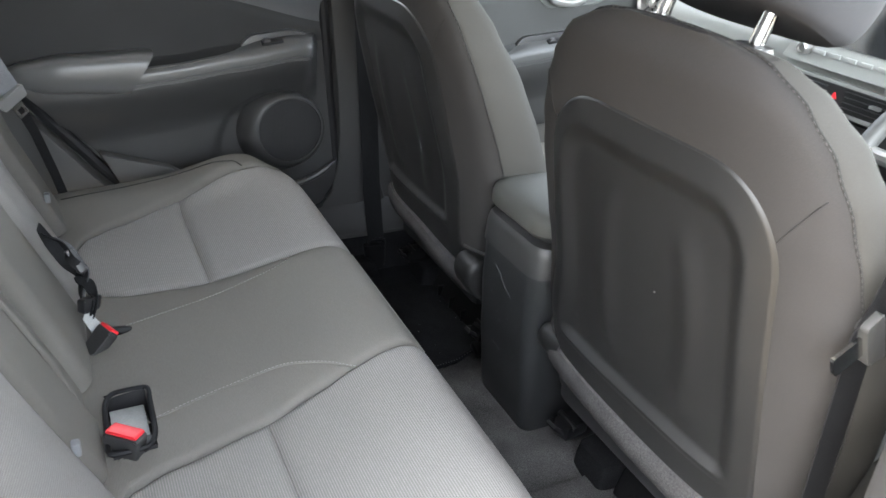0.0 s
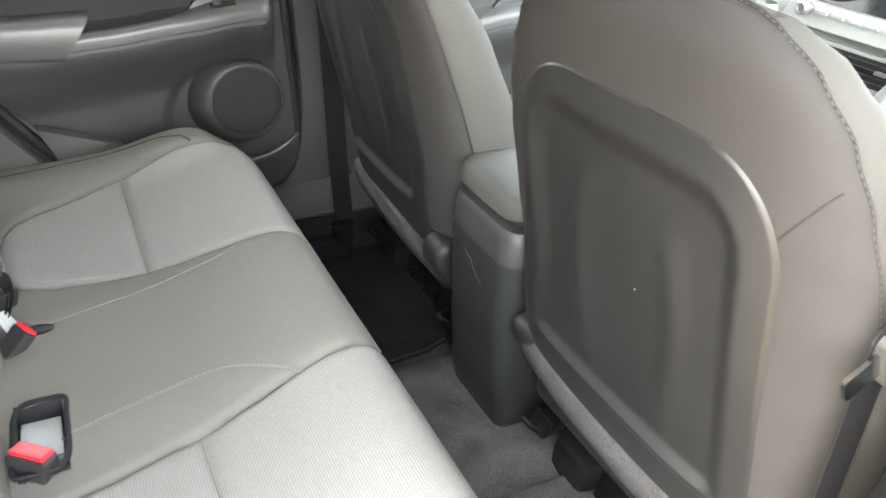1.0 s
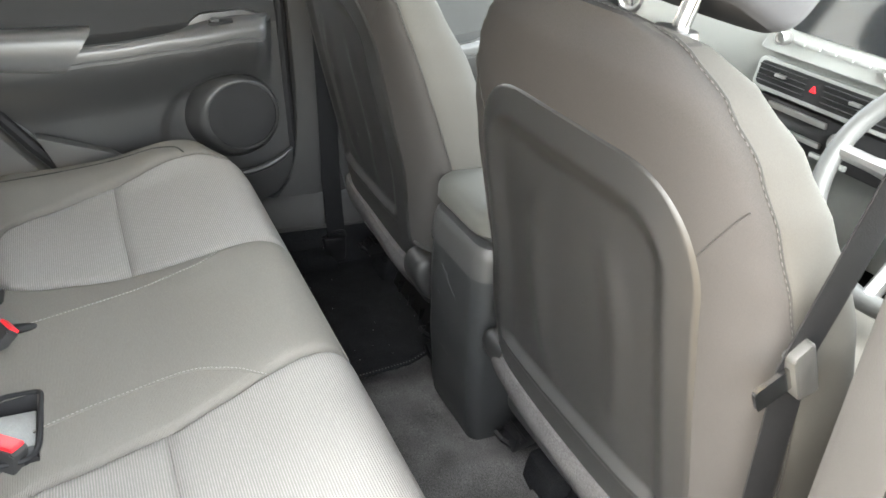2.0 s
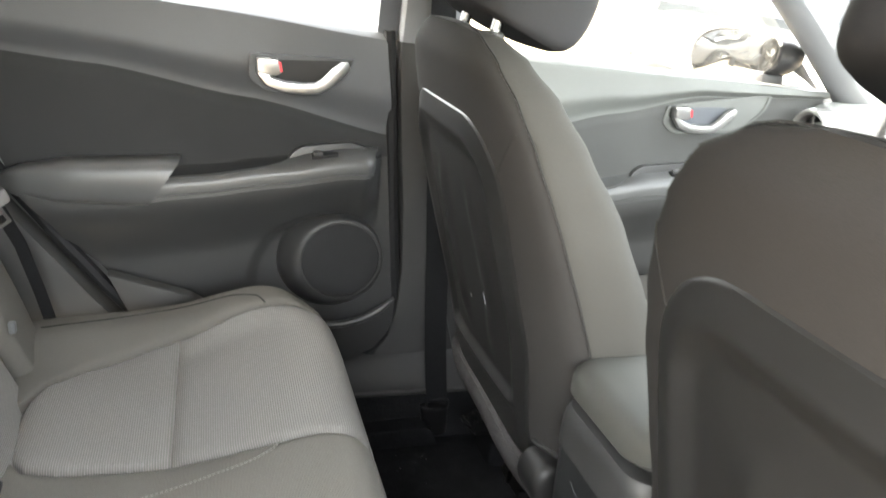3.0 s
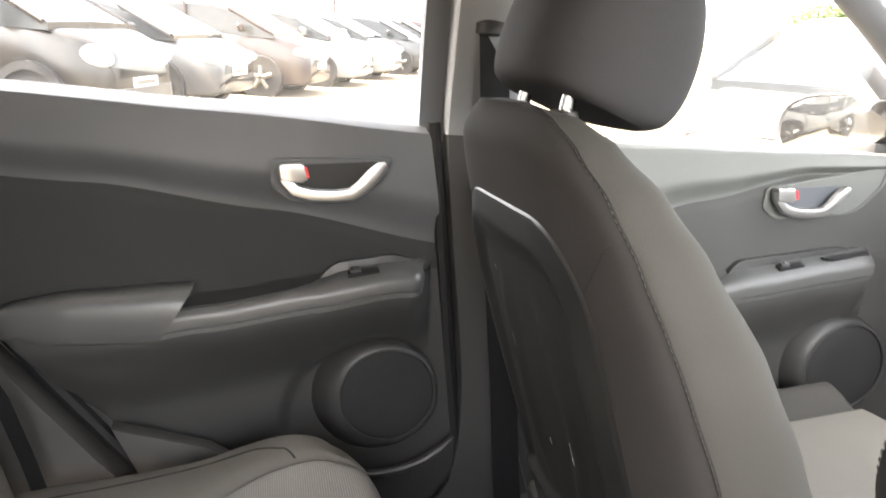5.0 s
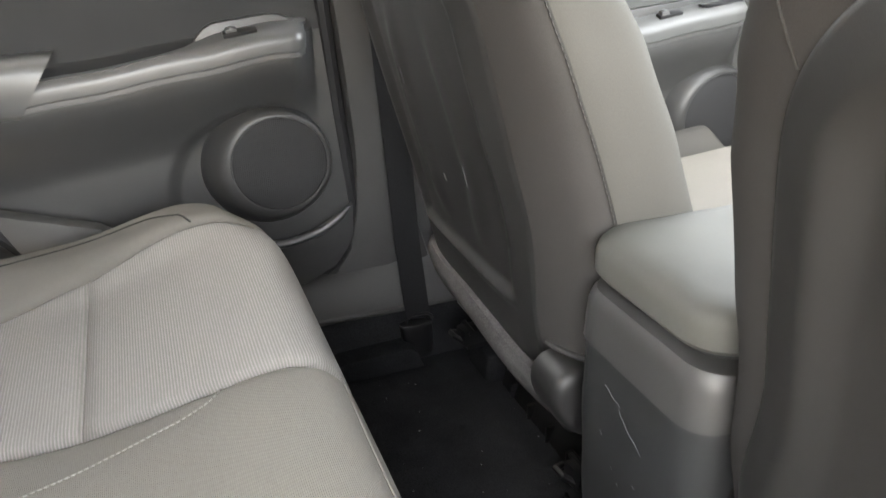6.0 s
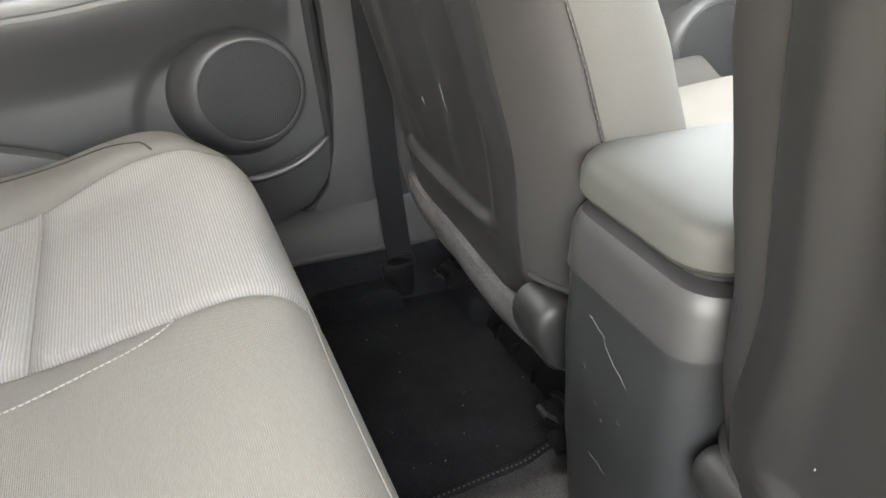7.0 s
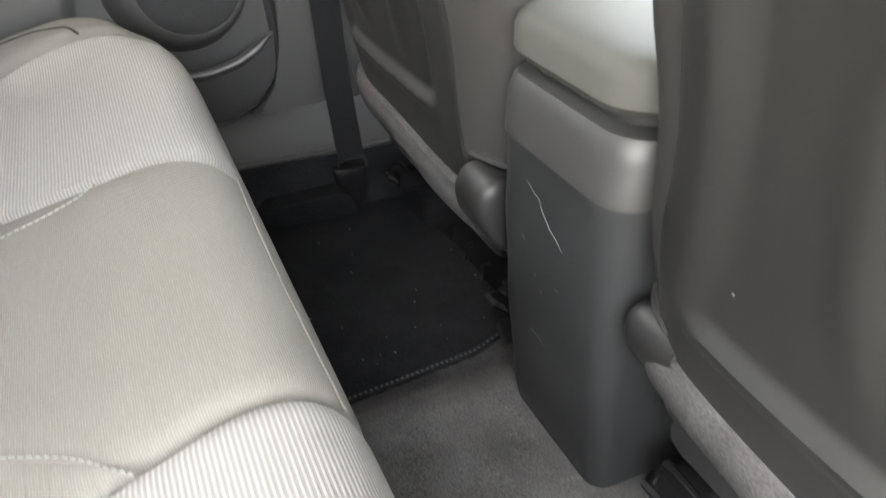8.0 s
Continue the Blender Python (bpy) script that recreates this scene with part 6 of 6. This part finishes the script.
            for k in range(5):
                a = 2 * math.pi * k / 5 + 0.3
                part("wheel_spoke", tube([(x + 0.03 * math.cos(a), s * 0.872, 0.31 + 0.03 * math.sin(a)), (x + 0.12 * math.cos(a), s * 0.868, 0.31 + 0.12 * math.sin(a)), (x + 0.198 * math.cos(a), s * 0.858, 0.31 + 0.198 * math.sin(a))], [0.050, 0.036, 0.044], 6), ALLOY, tyre)
        for x0, x1 in ((-0.42, -0.36), (-1.36, -1.32), (-2.30, -2.12)):
            seam = [(lerp(x0, x1, t), s * (0.878 * (1 - 0.06 * max(0.0, t - 0.55) / 0.45) + 0.002), lerp(0.32, 0.98 * h, t)) for t in (0, 0.25, 0.5, 0.75, 1)]
            part("door_seam", tube(seam, 0.006, 5), BLACK, car)
        part("sill_cladding", box(0.80 - L + 1.15, -0.36, s * 0.865 - 0.02, s * 0.865 + 0.02, 0.20, 0.36, 0.01), BLACK, car, "black sill cladding")
        part("door_handle", box(-1.26, -1.10, s * 0.885 - 0.012, s * 0.885 + 0.012, 0.86 * h, 0.885 * h, 0.005), PAINTS[color], car, "door handle")
    part("grille", prism(rounded([(-0.42, 0.58 * h), (0.42, 0.58 * h), (0.36, 0.73 * h), (-0.36, 0.73 * h)], 0.03), lambda a, b, d: (0.79 + d - 0.10 * abs(a) ** 2 - 0.3 * max(0, b - 0.66), a, b), -0.03, 0.012), BLACK, car, "dark front grille")
    part("lower_grille", prism(rounded([(-0.50, 0.30), (0.50, 0.30), (0.44, 0.42), (-0.44, 0.42)], 0.03), lambda a, b, d: (0.775 + d - 0.10 * abs(a) ** 2, a, b), -0.03, 0.03), BLACK, car, "dark lower air intake")
    for k in range(3):
        z = (0.605 + 0.045 * k) * h
        part("grille_slat", tube([(0.80 - 0.10 * y * y - 0.3 * max(0.0, z - 0.66), y, z) for y in [lerp(-0.36, 0.36, j / 8) for j in range(9)]], 0.009, 5), ALLOY, car, "bright grille slat")
    if clad:
        part("bumper_cladding", loft([[Vector((x + 0.012, y, z)) for y, z in rounded([(-w, 0.17), (w, 0.17), (w + 0.006, 0.40), (w * 0.96, 0.47), (-w * 0.96, 0.47), (-w - 0.006, 0.40)], 0.03, 3)] for x, w in ((0.40, 0.835), (0.56, 0.805), (0.68, 0.755), (0.76, 0.68), (0.80, 0.58))]), BLACK, car, "black plastic bumper cladding")
    number = part("number_plate", box(0.80, 0.812, -0.26, 0.26, 0.46, 0.57, 0.004), PLATE, car, "white number plate")
    part("plate_bars", box(0.811, 0.814, -0.20, 0.20, 0.49, 0.54, 0), BLACK, number, "plain dark bar on the plate")
    return car


STEP = Vector((1.15, 2.25, 0))          # from bay to bay along the row
ROW = STEP.normalized()
NOSE = Vector((0.94, -0.342, 0))        # the bays lie aslant
first = Vector((-2.50, 9.01, 0))


def stand(car, place, nose):
    yaw = math.atan2(nose.y, nose.x)
    car.matrix_basis = GM @ Matrix.Translation(place) @ Matrix.Rotation(yaw, 4, "Z")
    return car


ROW_CARS = [("white hatchback parked nose out beside the black crossover", "white", 1.48, 4.0), ("black crossover parked nose out in the row", "black", 1.68, 4.2), ("silver hatchback parked nose out in the row", "silver", 1.48, 3.9), ("dark plum hatchback parked nose out in the row", "plum", 1.54, 4.2), ("white hatchback parked nose out in the row", "white", 1.48, 4.0), ("white hatchback parked nose out in the row", "white", 1.46, 4.1), ("grey hatchback parked nose out in the row", "grey", 1.47, 4.1), ("dark grey hatchback parked far along the row", "black", 1.48, 4.0), ("red hatchback parked at the far end of the row", "red", 1.5, 4.1)]
for k, (text, color, height, size) in enumerate(ROW_CARS):
    stand(parked_car(text, color, height, size, "crossover" in text and k == 1), first + STEP * (k - 1) + NOSE * (0.12 * math.sin(k * 2.3)), NOSE)
ACROSS = (("pale grey hatchback parked across the yard near the door mirror", "silver"), ("grey hatchback parked nose out across the yard", "grey"), ("blue hatchback parked nose out across the yard", "blue"), ("silver hatchback parked nose out across the yard", "silver"), ("grey hatchback parked nose out across the yard", "grey"))
for k, (text, color) in enumerate(ACROSS):
    stand(parked_car(text, color, 1.48, 4.0), Vector((3.45, 4.14, 0)) + Vector((1.32, 1.75, 0)) * k, Vector((-0.86, -0.51, 0)))

shed = thing("showroom_building", GM @ (first + ROW * 8 - NOSE * 14), "long white clad building behind the parked cars", "building")
SM = GM @ Matrix.Translation(first + ROW * 8 - NOSE * 12) @ Matrix.Rotation(math.atan2(ROW.y, ROW.x), 4, "Z")


def shed_box(x0, x1, y0, y1, z0, z1, bevel=0.0):
    bm = box(x0, x1, y0, y1, z0, z1, bevel)
    bmesh.ops.transform(bm, matrix=SM, verts=bm.verts)
    return bm


part("wall", shed_box(-30, 22, 0, 8, 0, 7.0), BUILDING, shed, "white metal cladding")
part("roof_edge", shed_box(-30.2, 22.2, -0.2, 8.2, 7.0, 7.35, 0.03), TRIM_DARK, shed, "grey roof edge")
for k in range(16):
    part("cladding_joint", shed_box(-28 + 3.2 * k, -27.95 + 3.2 * k, -0.03, 0.02, 0, 7.0), TRIM_DARK, shed)


def tree(place, size, seed):
    t = thing("tree", GM @ place, "leafy green tree beyond the car park", "tree", "trees")
    r = random.Random(seed)
    trunk = bmesh.new()
    tube([GM @ (place + Vector((0.1 * math.sin(k), 0.1 * math.cos(k * 1.7), size * 0.12 * k))) for k in range(6)], [0.22, 0.18, 0.15, 0.12, 0.08, 0.05], 8, bm=trunk)
    for k in range(7):
        a, z = r.uniform(0, 6.3), size * r.uniform(0.3, 0.6)
        tube([GM @ (place + Vector((0, 0, z))), GM @ (place + Vector((math.cos(a) * size * 0.15, math.sin(a) * size * 0.15, z + size * 0.12))), GM @ (place + Vector((math.cos(a) * size * 0.28, math.sin(a) * size * 0.28, z + size * 0.2)))], [0.07, 0.05, 0.02], 6, bm=trunk)
    part("trunk", trunk, BARK, t, "brown trunk with limbs")
    crown = bmesh.new()
    lumps = [(Vector((r.gauss(0, 0.17), r.gauss(0, 0.17), 0.66 + r.gauss(0, 0.13))) * size, size * r.uniform(0.08, 0.17)) for _ in range(26)]
    for c, rad in lumps:
        for _ in range(46):
            d = Vector((r.gauss(0, 1), r.gauss(0, 1), r.gauss(0, 1))).normalized()
            p = GM @ (place + c + d * rad * r.uniform(0.6, 1.1))
            s1, s2 = d.orthogonal().normalized() * 0.11, d.cross(d.orthogonal()).normalized() * 0.16
            w = Vector((r.uniform(-0.1, 0.1), r.uniform(-0.1, 0.1), r.uniform(-0.1, 0.1)))
            crown.faces.new([crown.verts.new(q) for q in (p - s1 - w, p + s2, p + s1 + w, p - s2)])
    part("crown", crown, LEAF, t, "ragged green crown")


LEAF = material("leaves", (0.045, 0.075, 0.012), rough=0.6, vary=0.35, vary_scale=1.2, grain=0.2, grain_scale=20, bump=0)
BARK = material("bark", (0.12, 0.09, 0.06), rough=0.9, vary=0.2, grain=0.2, grain_scale=60, bump=0.4, bump_scale=40)
for k, (x, y, size) in enumerate(((47.6, 61, 5.0), (51.5, 62, 5.6), (56, 61, 5.4), (62, 62, 5.0), (72, 62, 5.6))):
    tree(Vector((x, y, 0)), size, k)

post = thing("lamp_post", GM @ Vector((2.25, 29.4, 0)), "slim grey lamp post behind the parked cars", "lamp post")
part("pole", tube([GM @ Vector((2.25, 29.4, z)) for z in (0.0, 2.0, 5.0, 8.0)], [0.07, 0.06, 0.05, 0.04], 10), TRIM_DARK, post, "grey steel pole")
part("lamp_head", loft([super_ring(2.25, 29.4, 0.30 * k, 0.12 * k, 2.6, 8.05 + 1.75 + z, 20) for k, z in ((0.6, 0.0), (1.0, 0.04), (0.9, 0.12), (0.4, 0.15))]), TRIM_DARK, post, "flat lamp head")

# door mirror of our own car, outside the far front window
own_mirror = thing("door_mirror", (0.72, 0.80, 1.12), "dark grey door mirror outside the passenger window", "door mirror")


def mirror_ring(x, k, lean=0.0):
    return [Vector((x - lean * math.cos(q) * k, 0.863 + 0.154 * k * math.copysign(abs(math.cos(q)) ** 0.75, math.cos(q)), 1.164 + (0.058 + 0.012 * math.cos(q)) * k * math.copysign(abs(math.sin(q)) ** 0.75, math.sin(q)) - 0.02 * math.cos(q) * k)) for q in [2 * math.pi * j / 40 for j in range(40)]]


part("mirror_shell", loft([mirror_ring(x, k) for x, k in ((0.735, 0.94), (0.722, 0.955), (0.716, 1.0), (0.72, 1.04), (0.745, 1.05), (0.79, 0.95), (0.825, 0.7), (0.84, 0.3))]), BLACK, own_mirror, "black mirror housing")
part("mirror_glass", loft([mirror_ring(x, k, 0.010) for x, k in ((0.727, 0.94), (0.7255, 0.5), (0.725, 0.1))]), MIRROR, own_mirror, "mirror glass")
part("mirror_arm", box(0.71, 0.77, 0.735, 0.80, 1.105, 1.140, 0.01), BLACK, own_mirror, "black mirror arm")
